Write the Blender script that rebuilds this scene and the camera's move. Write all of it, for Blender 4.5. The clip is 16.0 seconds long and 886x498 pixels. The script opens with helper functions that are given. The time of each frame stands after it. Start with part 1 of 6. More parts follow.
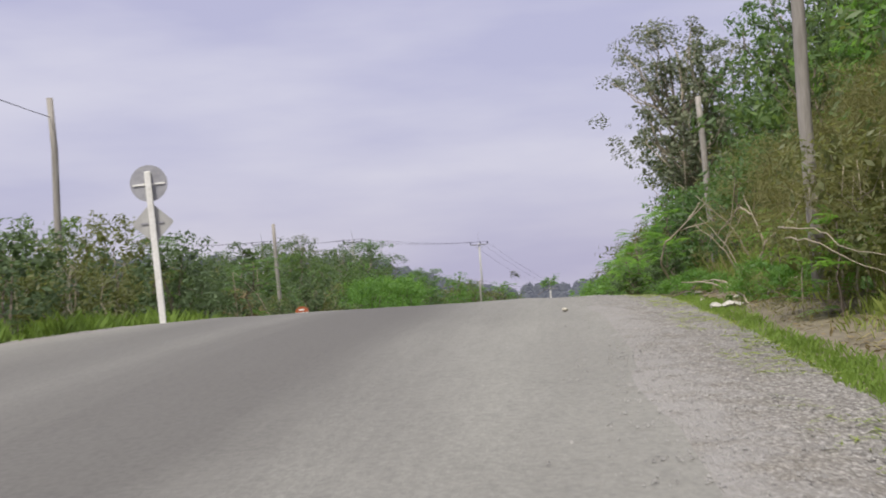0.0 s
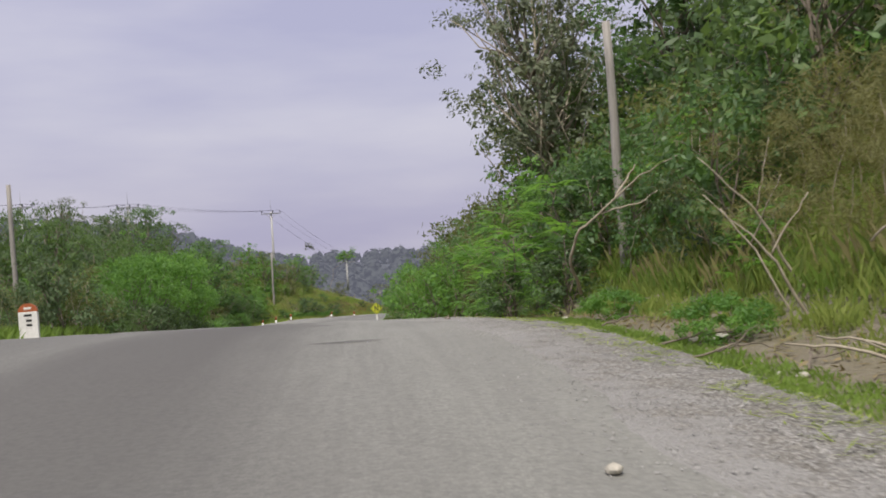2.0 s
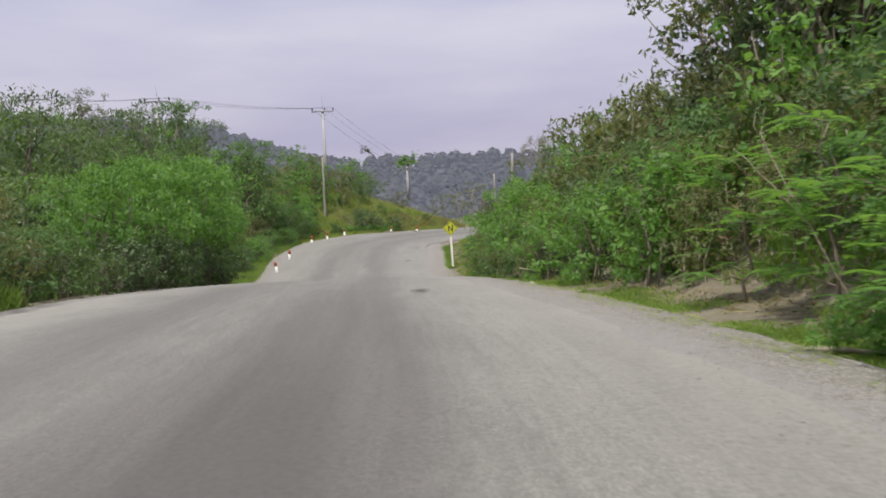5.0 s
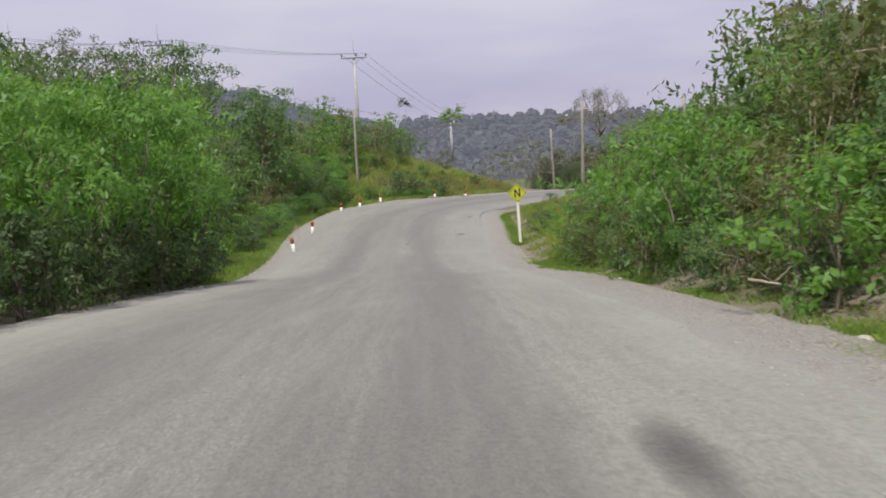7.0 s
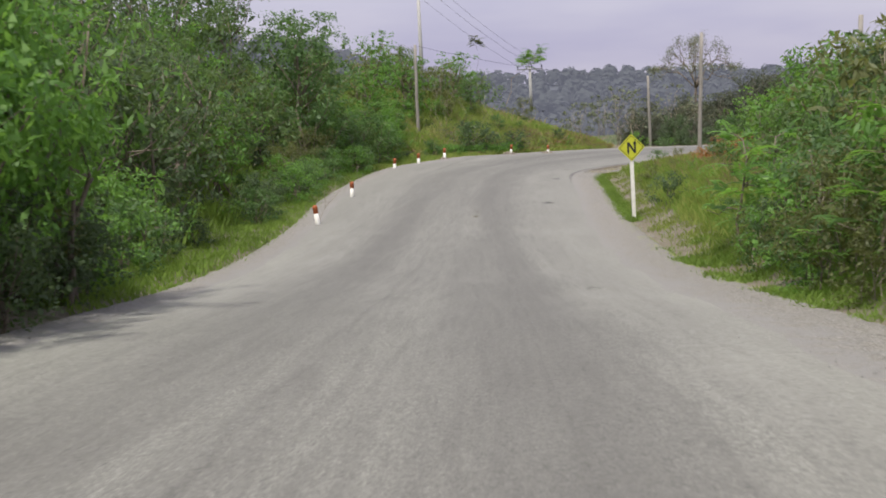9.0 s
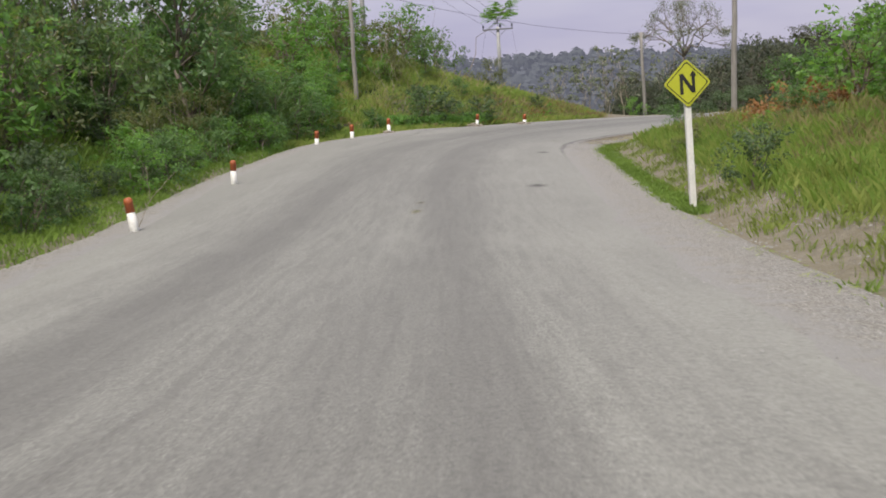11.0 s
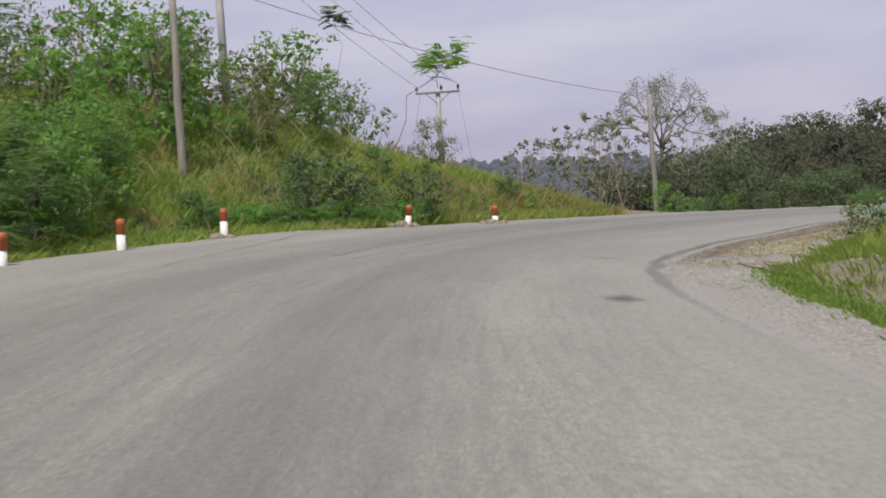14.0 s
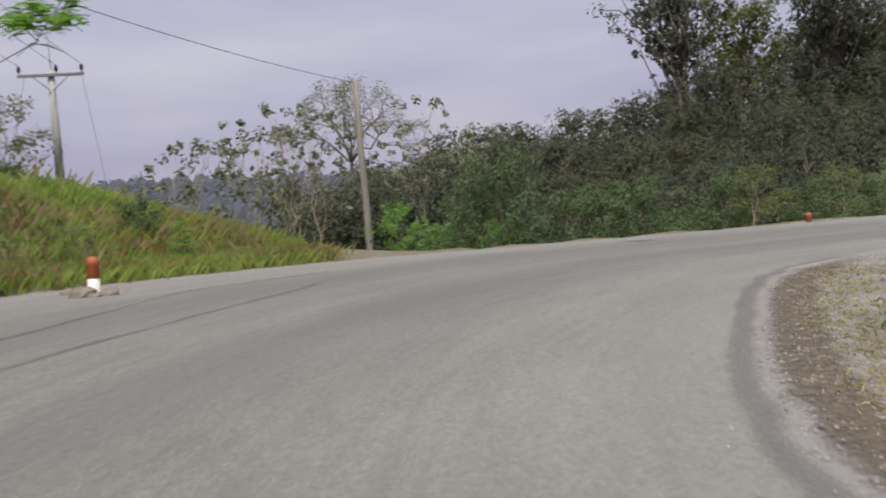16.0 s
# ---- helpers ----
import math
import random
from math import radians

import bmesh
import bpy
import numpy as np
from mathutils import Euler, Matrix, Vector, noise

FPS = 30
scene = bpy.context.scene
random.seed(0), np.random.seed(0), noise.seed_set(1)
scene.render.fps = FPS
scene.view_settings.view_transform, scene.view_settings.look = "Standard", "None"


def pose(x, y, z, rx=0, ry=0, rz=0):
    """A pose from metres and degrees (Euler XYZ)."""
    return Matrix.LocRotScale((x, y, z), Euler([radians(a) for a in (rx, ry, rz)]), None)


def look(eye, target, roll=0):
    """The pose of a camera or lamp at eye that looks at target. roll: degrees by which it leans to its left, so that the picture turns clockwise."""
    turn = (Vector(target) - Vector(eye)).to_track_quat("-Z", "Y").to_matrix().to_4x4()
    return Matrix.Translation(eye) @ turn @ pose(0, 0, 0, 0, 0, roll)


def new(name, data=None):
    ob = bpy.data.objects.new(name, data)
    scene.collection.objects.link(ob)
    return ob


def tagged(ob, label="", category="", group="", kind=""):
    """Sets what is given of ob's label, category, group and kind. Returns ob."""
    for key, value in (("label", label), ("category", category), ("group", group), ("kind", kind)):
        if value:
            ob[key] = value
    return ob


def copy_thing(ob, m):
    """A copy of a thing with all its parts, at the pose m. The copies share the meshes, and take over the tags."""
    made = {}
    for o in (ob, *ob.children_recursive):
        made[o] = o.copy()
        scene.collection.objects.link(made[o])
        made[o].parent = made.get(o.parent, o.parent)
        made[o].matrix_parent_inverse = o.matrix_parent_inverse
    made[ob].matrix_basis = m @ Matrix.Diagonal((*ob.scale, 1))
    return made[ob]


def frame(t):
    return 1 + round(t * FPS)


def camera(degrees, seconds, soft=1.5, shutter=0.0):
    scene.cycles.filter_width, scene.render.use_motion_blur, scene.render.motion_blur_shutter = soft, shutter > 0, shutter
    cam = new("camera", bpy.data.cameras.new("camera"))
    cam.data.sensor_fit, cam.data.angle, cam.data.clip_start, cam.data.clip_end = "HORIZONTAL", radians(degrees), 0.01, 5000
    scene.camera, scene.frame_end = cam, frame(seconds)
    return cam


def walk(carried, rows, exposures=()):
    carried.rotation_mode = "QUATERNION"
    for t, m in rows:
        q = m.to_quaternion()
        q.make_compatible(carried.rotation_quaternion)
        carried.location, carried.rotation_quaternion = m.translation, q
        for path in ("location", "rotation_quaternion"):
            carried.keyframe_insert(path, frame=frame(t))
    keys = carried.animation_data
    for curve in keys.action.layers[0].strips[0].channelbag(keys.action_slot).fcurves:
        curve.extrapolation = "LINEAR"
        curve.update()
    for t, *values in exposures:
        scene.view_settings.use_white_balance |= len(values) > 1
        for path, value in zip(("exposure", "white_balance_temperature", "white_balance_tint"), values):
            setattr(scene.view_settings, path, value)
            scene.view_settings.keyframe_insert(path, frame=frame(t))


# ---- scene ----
# ---------------------------------------------------------------- camera
cam = camera(42.0, 16.0, soft=1.8, shutter=0.2)
walk(cam, [
    (0, look((2.723, -4.462, 0.182), (2.5229, -2.4764, 0.3173), -3.50)),
    (0.5, look((2.239, -2.286, 0.443), (2.1972, -0.2924, 0.5914), -3.77)),
    (1, look((1.955, 0.221, 0.694), (2.0191, 2.2176, 0.7983), -3.22)),
    (1.5, look((1.800, 2.636, 0.908), (1.9538, 4.6286, 0.9948), -2.79)),
    (2, look((1.688, 5.244, 1.110), (1.8486, 7.2367, 1.1708), -2.78)),
    (2.5, look((1.514, 7.482, 1.269), (1.6648, 9.4765, 1.2789), -1.98)),
    (3, look((1.357, 10.072, 1.450), (1.5016, 12.0670, 1.4342), -2.28)),
    (3.5, look((1.297, 12.900, 1.553), (1.4635, 14.8931, 1.5196), -1.37)),
    (4, look((1.033, 15.369, 1.744), (1.2045, 17.3611, 1.6878), -1.95)),
    (4.5, look((0.908, 18.008, 1.786), (1.0124, 20.0040, 1.7076), -1.64)),
    (7, look((0.000, 36.000, 1.400), (-0.0002, 37.9935, 1.2390), -2.33)),
    (7.5, look((-0.128, 39.404, 1.265), (-0.1651, 41.3965, 1.0943), -1.86)),
    (8, look((-0.247, 42.994, 1.154), (-0.3160, 44.9838, 0.9630), -1.10)),
    (8.5, look((-0.340, 46.525, 0.994), (-0.4473, 48.5113, 0.7870), -1.34)),
    (9, look((-0.345, 50.367, 0.780), (-0.4689, 52.3498, 0.5505), -1.59)),
    (9.5, look((-0.341, 54.198, 0.520), (-0.4424, 56.1801, 0.2761), -1.86)),
    (10, look((-0.338, 58.201, 0.210), (-0.4204, 60.1832, -0.0442), -2.50)),
    (12.5, look((-0.340, 78.340, -1.285), (-0.406, 80.332, -1.453), -2.75)),
    (13, look((-0.399, 82.714, -1.305), (-0.450, 84.710, -1.418), -2.4)),
    (13.5, look((-0.470, 86.930, -1.270), (-0.460, 88.928, -1.359), -2.3)),
    (14, look((-0.400, 91.260, -1.255), (-0.345, 93.258, -1.321), -2.6)),
    (14.5, look((-0.245, 95.400, -1.215), (-0.070, 97.391, -1.276), -2.1)),
    (15, look((0.165, 99.350, -1.138), (0.450, 101.328, -1.209), -2.5)),
    (15.5, look((0.775, 102.870, -1.045), (1.179, 104.827, -1.116), -3.0)),
    (16, look((1.620, 106.140, -0.885), (2.224, 108.045, -0.948), -3.35)),
], [(0, 0.33), (0.5, 0.26), (1, 0.18), (1.5, 0.19), (2.5, 0.24), (4, 0.33), (7, 0.33), (10, 0.34), (12.5, 0.25), (14.5, 0.20), (16, 0.13)])

# ---------------------------------------------------------------- world, sun, exposure
SUN_TO = Vector((-0.17, -0.46, 0.87)).normalized()
world = bpy.data.worlds.new("hazy_sky")
scene.world = world
world.use_nodes = True


def build_sky():
    nt = world.node_tree
    nt.nodes.clear()
    out = nt.nodes.new("ShaderNodeOutputWorld")
    bg = nt.nodes.new("ShaderNodeBackground")
    sky = nt.nodes.new("ShaderNodeTexSky")
    sky.sky_type = "NISHITA"
    sky.sun_disc = False
    sky.sun_elevation = math.asin(SUN_TO.z)
    sky.sun_rotation = math.atan2(SUN_TO.x, SUN_TO.y)
    sky.dust_density = 5.0
    sky.air_density = 1.2
    co = nt.nodes.new("ShaderNodeTexCoord")
    mp = nt.nodes.new("ShaderNodeMapping")
    mp.inputs["Scale"].default_value = (1.0, 1.0, 4.5)
    nz = nt.nodes.new("ShaderNodeTexNoise")
    nz.inputs["Scale"].default_value = 2.6
    nz.inputs["Detail"].default_value = 5.0
    nz.inputs["Roughness"].default_value = 0.5
    ramp = nt.nodes.new("ShaderNodeValToRGB")
    ramp.color_ramp.elements[0].position = 0.36
    ramp.color_ramp.elements[0].color = (5.05, 4.82, 6.75, 1)
    ramp.color_ramp.elements[1].position = 0.68
    ramp.color_ramp.elements[1].color = (7.15, 6.8, 7.9, 1)
    mix = nt.nodes.new("ShaderNodeMixRGB")
    mix.inputs["Fac"].default_value = 0.72
    nt.links.new(co.outputs["Generated"], mp.inputs["Vector"])
    nt.links.new(mp.outputs["Vector"], nz.inputs["Vector"])
    nt.links.new(nz.outputs["Fac"], ramp.inputs["Fac"])
    nt.links.new(sky.outputs["Color"], mix.inputs["Color1"])
    nt.links.new(ramp.outputs["Color"], mix.inputs["Color2"])
    nt.links.new(mix.outputs["Color"], bg.inputs["Color"])
    bg.inputs["Strength"].default_value = 0.094
    nt.links.new(bg.outputs["Background"], out.inputs["Surface"])


build_sky()
sun = new("sun", bpy.data.lights.new("sun", "SUN"))
sun.data.energy = 3.6
sun.data.angle = radians(2.5)
sun.data.color = (1.0, 0.95, 0.86)
sun.matrix_world = look((0, 0, 60), Vector((0, 0, 60)) - SUN_TO)


# ---------------------------------------------------------------- materials
class Mat:
    """A small builder of node materials."""

    def __init__(self, name):
        self.m = bpy.data.materials.new(name)
        self.m.use_nodes = True
        self.nt = self.m.node_tree
        self.b = self.nt.nodes["Principled BSDF"]
        self.out = self.nt.nodes["Material Output"]

    def node(self, kind, **kw):
        n = self.nt.nodes.new("ShaderNode" + kind)
        for k, v in kw.items():
            n.inputs[k.replace("_", " ")].default_value = v
        return n

    def link(self, a, b):
        self.nt.links.new(a, b)

    def coord(self, scale=(1, 1, 1), uv=False):
        c = self.node("TexCoord")
        mp = self.node("Mapping", Scale=scale)
        self.link(c.outputs["UV" if uv else "Object"], mp.inputs["Vector"])
        return mp.outputs["Vector"]

    def noise(self, vec, scale, detail=4.0, rough=0.55):
        n = self.node("TexNoise", Scale=scale, Detail=detail, Roughness=rough)
        self.link(vec, n.inputs["Vector"])
        return n.outputs["Fac"]

    def ramp(self, fac, *stops):
        r = self.node("ValToRGB")
        el = r.color_ramp.elements
        while len(el) < len(stops):
            el.new(0.5)
        for e, (p, c) in zip(el, stops):
            e.position = p
            e.color = (*c, 1) if len(c) == 3 else c
        self.link(fac, r.inputs["Fac"])
        return r.outputs["Color"]

    def mix(self, fac, a, b, mode="MIX"):
        n = self.node("MixRGB")
        n.blend_type = mode
        for v, s in ((fac, "Fac"), (a, "Color1"), (b, "Color2")):
            if isinstance(v, (int, float)):
                n.inputs[s].default_value = v
            elif isinstance(v, tuple):
                n.inputs[s].default_value = (*v, 1)
            else:
                self.link(v, n.inputs[s])
        return n.outputs["Color"]

    def math(self, op, a, b=0.0):
        n = self.node("Math")
        n.operation = op
        for i, v in enumerate((a, b)):
            if isinstance(v, (int, float)):
                n.inputs[i].default_value = v
            else:
                self.link(v, n.inputs[i])
        return n.outputs["Value"]

    def done(self, color, rough=0.8, bump=None, strength=0.3, dist=0.02, metal=0.0):
        if isinstance(color, tuple):
            self.b.inputs["Base Color"].default_value = (*color, 1)
        else:
            self.link(color, self.b.inputs["Base Color"])
        if isinstance(rough, float):
            self.b.inputs["Roughness"].default_value = rough
        else:
            self.link(rough, self.b.inputs["Roughness"])
        self.b.inputs["Metallic"].default_value = metal
        if bump is not None:
            bn = self.node("Bump", Strength=strength, Distance=dist)
            self.link(bump, bn.inputs["Height"])
            self.link(bn.outputs["Normal"], self.b.inputs["Normal"])
        return self.m


def asphalt():
    """Worn grey chip seal: aggregate grain, dark wheel tracks, pale dust at the edges. UV is (along, across) in metres."""
    k = Mat("worn_asphalt")
    o = k.coord()
    uv = k.node("TexCoord").outputs["UV"]
    sep = k.node("SeparateXYZ")
    k.link(uv, sep.inputs["Vector"])
    across = sep.outputs["Y"]
    wob = k.math("MULTIPLY", k.math("SUBTRACT", k.noise(k.coord((0.05, 0.05, 0.05)), 1.0, 2.0), 0.5), 1.0)
    u = k.math("ADD", across, wob)
    tracks = k.math("SINE", k.math("SUBTRACT", k.math("MULTIPLY", u, 2.3), 1.19))
    streak = k.noise(k.coord((0.06, 1.7, 1), uv=True), 1.0, 5.0, 0.6)
    drag = k.noise(k.coord((0.55, 9.0, 1), uv=True), 1.0, 4.0, 0.6)
    blot = k.noise(k.coord((0.05, 0.5, 1), uv=True), 1.0, 5.0, 0.6)
    patch = k.noise(k.coord((0.28, 0.9, 1), uv=True), 1.0, 4.0, 0.6)
    fine = k.noise(o, 52.0, 3.0, 0.75)
    mid = k.noise(o, 9.0, 5.0, 0.7)
    base = k.ramp(fine, (0.32, (0.095, 0.092, 0.086)), (0.5, (0.20, 0.195, 0.182)), (0.68, (0.335, 0.326, 0.306)))
    base = k.mix(k.ramp(streak, (0.35, (0, 0, 0)), (0.7, (0.55,) * 3)), base, (0.130, 0.124, 0.119))
    base = k.mix(k.ramp(drag, (0.38, (0.34,) * 3), (0.54, (0,) * 3)), base, (0.112, 0.106, 0.101))
    base = k.mix(k.ramp(patch, (0.50, (0,) * 3), (0.72, (0.36,) * 3)), base, (0.240, 0.233, 0.219))
    base = k.mix(k.ramp(k.math("ADD", k.math("MULTIPLY", tracks, 0.25), blot), (0.40, (0,) * 3), (0.85, (0.48,) * 3)), base, (0.105, 0.10, 0.096))
    lane = k.math("SUBTRACT", 1.0, k.math("MULTIPLY", k.math("ABSOLUTE", k.math("SUBTRACT", u, 0.75)), 0.50))
    near = k.math("SUBTRACT", 1.0, k.math("MULTIPLY", k.math("ABSOLUTE", k.math("SUBTRACT", sep.outputs["X"], 52.0)), 0.024))
    stain = k.math("MULTIPLY", k.math("MAXIMUM", lane, 0.0), k.math("MINIMUM", k.math("MULTIPLY", k.math("MAXIMUM", near, 0.0), 1.6), 1.0))
    base = k.mix(k.ramp(k.math("MULTIPLY", stain, k.math("ADD", streak, 0.5)), (0.10, (0,) * 3), (0.72, (0.9,) * 3)), base, (0.080, 0.074, 0.070))
    far_lane = k.math("MAXIMUM", k.math("SUBTRACT", 1.0, k.math("MULTIPLY", k.math("ABSOLUTE", k.math("ADD", u, 2.4)), 0.55)), 0.0)
    worn = k.math("MULTIPLY", far_lane, k.math("MINIMUM", k.math("MULTIPLY", k.math("MAXIMUM", near, 0.0), 1.6), 1.0))
    base = k.mix(k.ramp(worn, (0.0, (0,) * 3), (0.8, (0.75,) * 3)), base, (0.100, 0.094, 0.089))
    old = k.ramp(k.math("MULTIPLY", sep.outputs["X"], 0.005), (0.20, (0.66,) * 3), (0.26, (0.60,) * 3), (0.33, (0.08,) * 3), (0.70, (0,) * 3), (0.77, (0.3,) * 3))
    base = k.mix(k.math("MULTIPLY", old, k.ramp(patch, (0.3, (1,) * 3), (0.75, (0.4,) * 3))), base, (0.115, 0.110, 0.105))
    edge = k.math("ADD", k.math("MULTIPLY", k.math("ABSOLUTE", across), 0.13), k.math("ADD", k.math("MULTIPLY", mid, 0.18), k.math("MULTIPLY", patch, 0.22)))
    stretch = k.ramp(k.math("MULTIPLY", sep.outputs["X"], 0.005), (0.33, (0.4,) * 3), (0.42, (0.95,) * 3), (0.55, (0.9,) * 3), (0.66, (0.4,) * 3))
    base = k.mix(k.math("MULTIPLY", k.ramp(edge, (0.42, (0,) * 3), (0.74, (0.9,) * 3)), stretch), base, (0.315, 0.306, 0.285))
    base = k.mix(k.ramp(mid, (0.30, (0.14,) * 3), (0.48, (0,) * 3)), base, (0.10, 0.097, 0.092))
    pits = k.noise(o, 24.0, 2.0, 0.5)
    base = k.mix(1.0, base, k.ramp(pits, (0.32, (0.82, 0.84, 0.805)), (0.5, (0.96, 0.98, 0.93)), (0.66, (1.05, 1.08, 1.03))), "MULTIPLY")
    cells = k.node("TexVoronoi", Scale=55.0)
    k.link(o, cells.inputs["Vector"])
    h = k.math("ADD", k.math("MULTIPLY", cells.outputs["Distance"], -0.8), k.math("MULTIPLY", pits, 0.7))
    return k.done(base, 0.8, h, 0.26, 0.008)


def soil_and_grass(name, grass_lo, grass_hi, soil, stony, bias, stone=16.0):
    """Bare ground: gravel, soil and short growth in patches."""
    k = Mat(name)
    o = k.coord()
    big = k.noise(o, 0.45, 5.0, 0.6)
    mid = k.noise(o, 2.7, 5.0, 0.65)
    fine = k.noise(o, 21.0, 4.0, 0.7)
    cells = k.node("TexVoronoi", Scale=stone)
    k.link(o, cells.inputs["Vector"])
    stones = k.mix(0.5, k.ramp(cells.outputs["Color"], (0.1, tuple(c * 0.55 for c in stony)), (0.9, tuple(min(1, c * 1.35) for c in stony))), stony)
    col = k.mix(k.ramp(mid, (0.4, (0,) * 3), (0.62, (1,) * 3)), stones, soil)
    green = k.mix(fine, grass_lo, grass_hi)
    col = k.mix(k.ramp(k.math("ADD", k.math("MULTIPLY", big, 0.6), k.math("MULTIPLY", mid, 0.4)), (bias, (0,) * 3), (bias + 0.1, (1,) * 3)), col, green)
    h = k.math("ADD", k.math("MULTIPLY", cells.outputs["Distance"], -1.0), fine)
    return k.done(col, 0.92, h, 0.8, 0.03)


def gravel():
    """Loose grey gravel that runs out over the asphalt and into straw and thin grass. UV.y is the distance from the asphalt's edge."""
    k = Mat("gravel_shoulder")
    o = k.coord()
    sep = k.node("SeparateXYZ")
    k.link(k.node("TexCoord").outputs["UV"], sep.inputs["Vector"])
    off = sep.outputs["Y"]
    big = k.noise(o, 0.7, 4.0, 0.6)
    mid = k.noise(o, 3.1, 5.0, 0.65)
    fine = k.noise(o, 30.0, 4.0, 0.7)
    cells = k.node("TexVoronoi", Scale=40.0)
    k.link(o, cells.inputs["Vector"])
    stones = k.ramp(cells.outputs["Color"], (0.05, (0.09, 0.087, 0.082)), (0.5, (0.24, 0.235, 0.223)), (0.95, (0.48, 0.47, 0.445)))
    col = k.mix(k.ramp(mid, (0.42, (0.15,) * 3), (0.66, (0.8,) * 3)), stones, k.mix(fine, (0.17, 0.158, 0.135), (0.285, 0.27, 0.238)))
    pale = k.ramp(k.math("MULTIPLY", sep.outputs["X"], 0.005), (0.32, (0,) * 3), (0.42, (0.55,) * 3))
    col = k.mix(k.math("MULTIPLY", pale, k.ramp(mid, (0.3, (0.5,) * 3), (0.6, (1,) * 3))), col, k.mix(cells.outputs["Color"], (0.24, 0.228, 0.20), (0.44, 0.425, 0.385)))
    # shade between the stones, put into the colour by cell distance
    col = k.mix(0.6, col, k.ramp(cells.outputs["Distance"], (0.25, (1.1,) * 3), (0.62, (0.35, 0.32, 0.29))), "MULTIPLY")
    seal = k.mix(fine, (0.165, 0.16, 0.151), (0.30, 0.292, 0.275))
    col = k.mix(k.ramp(k.math("ADD", off, k.math("MULTIPLY", k.math("SUBTRACT", mid, 0.5), 2.2)), (0.0, (1,) * 3), (0.55, (0,) * 3)), col, seal)
    straw = k.math("ADD", k.math("MULTIPLY", off, 0.5), k.math("ADD", k.math("MULTIPLY", big, 0.9), k.math("MULTIPLY", mid, 0.5)))
    straw = k.math("ADD", straw, k.ramp(k.math("MULTIPLY", sep.outputs["X"], 0.005), (0.20, (0.06,) * 3), (0.30, (0,) * 3), (0.71, (0,) * 3), (0.765, (0.45,) * 3)))
    col = k.mix(k.ramp(straw, (1.02, (0,) * 3), (1.28, (0.75,) * 3)), col, k.mix(fine, (0.15, 0.130, 0.066), (0.34, 0.305, 0.165)))
    h = k.math("ADD", k.math("MULTIPLY", cells.outputs["Distance"], -1.0), fine)
    return k.done(col, 0.92, h, 0.5, 0.025)


def leaf(name, dark, mid, light, see=0.35, gloss=0.52):
    k = Mat(name)
    geo = k.node("NewGeometry").outputs["Random Per Island"]
    obj = k.node("ObjectInfo").outputs["Random"]
    tuft = k.ramp(k.noise(k.coord(), 1.7, 3.0, 0.6), (0.36, (0,) * 3), (0.64, (1,) * 3))
    whole = k.ramp(k.noise(k.coord(), 0.33, 2.0, 0.5), (0.38, (0,) * 3), (0.62, (1,) * 3))
    own = k.math("ADD", k.math("MULTIPLY", geo, 0.30), k.math("MULTIPLY", obj, 0.22))
    f = k.math("ADD", own, k.math("ADD", k.math("MULTIPLY", tuft, 0.28), k.math("MULTIPLY", whole, 0.20)))
    col = k.ramp(f, (0.12, dark), (0.5, mid), (0.9, light))
    k.done(col, gloss)
    k.b.inputs["Specular IOR Level"].default_value = 0.5
    tr = k.node("BsdfTranslucent")
    k.link(k.mix(0.5, col, (light[0] * 1.3, light[1] * 1.3, light[2] * 0.7)), tr.inputs["Color"])
    mx = k.node("MixShader", Fac=see)
    k.link(k.b.outputs["BSDF"], mx.inputs[1])
    k.link(tr.outputs["BSDF"], mx.inputs[2])
    k.link(mx.outputs["Shader"], k.out.inputs["Surface"])
    return k.m


def grainy(name, lo, hi, scale=(6, 6, 1.2), rough=0.85, strength=0.4, dist=0.01, freq=4.0):
    k = Mat(name)
    o = k.coord(scale)
    a = k.noise(o, freq, 6.0, 0.65)
    b = k.noise(o, freq * 0.2, 3.0, 0.5)
    col = k.ramp(k.math("ADD", k.math("MULTIPLY", a, 0.6), k.math("MULTIPLY", b, 0.4)), (0.33, lo), (0.66, hi))
    return k.done(col, rough, a, strength, dist)


M_ROAD = asphalt()
M_GRAVEL = gravel()
M_GROUND = soil_and_grass("earth_with_growth", (0.045, 0.075, 0.02), (0.11, 0.15, 0.04), (0.150, 0.129, 0.084), (0.185, 0.164, 0.120), 0.57)
M_SCRUB = soil_and_grass("scrub_covered_earth", (0.040, 0.065, 0.020), (0.085, 0.120, 0.036), (0.11, 0.085, 0.05), (0.14, 0.115, 0.08), 0.40)
M_CLAY = soil_and_grass("red_clay", (0.10, 0.12, 0.04), (0.18, 0.19, 0.06), (0.26, 0.135, 0.06), (0.30, 0.19, 0.10), 0.50)
M_LEAF_A = leaf("broad_leaves", (0.046, 0.093, 0.031), (0.088, 0.170, 0.055), (0.170, 0.288, 0.095), 0.5)
M_LEAF_B = leaf("bright_leaves", (0.060, 0.140, 0.031), (0.118, 0.252, 0.053), (0.232, 0.420, 0.088), 0.54)
M_LEAF_C = leaf("dark_leaves", (0.048, 0.078, 0.037), (0.078, 0.124, 0.055), (0.134, 0.195, 0.084), 0.4, 0.66)
M_LEAF_D = leaf("olive_leaves", (0.072, 0.090, 0.032), (0.128, 0.152, 0.054), (0.220, 0.235, 0.090), 0.5)
M_LEAF_E = leaf("grey_green_leaves", (0.078, 0.101, 0.058), (0.137, 0.163, 0.098), (0.221, 0.240, 0.143), 0.3, 0.6)
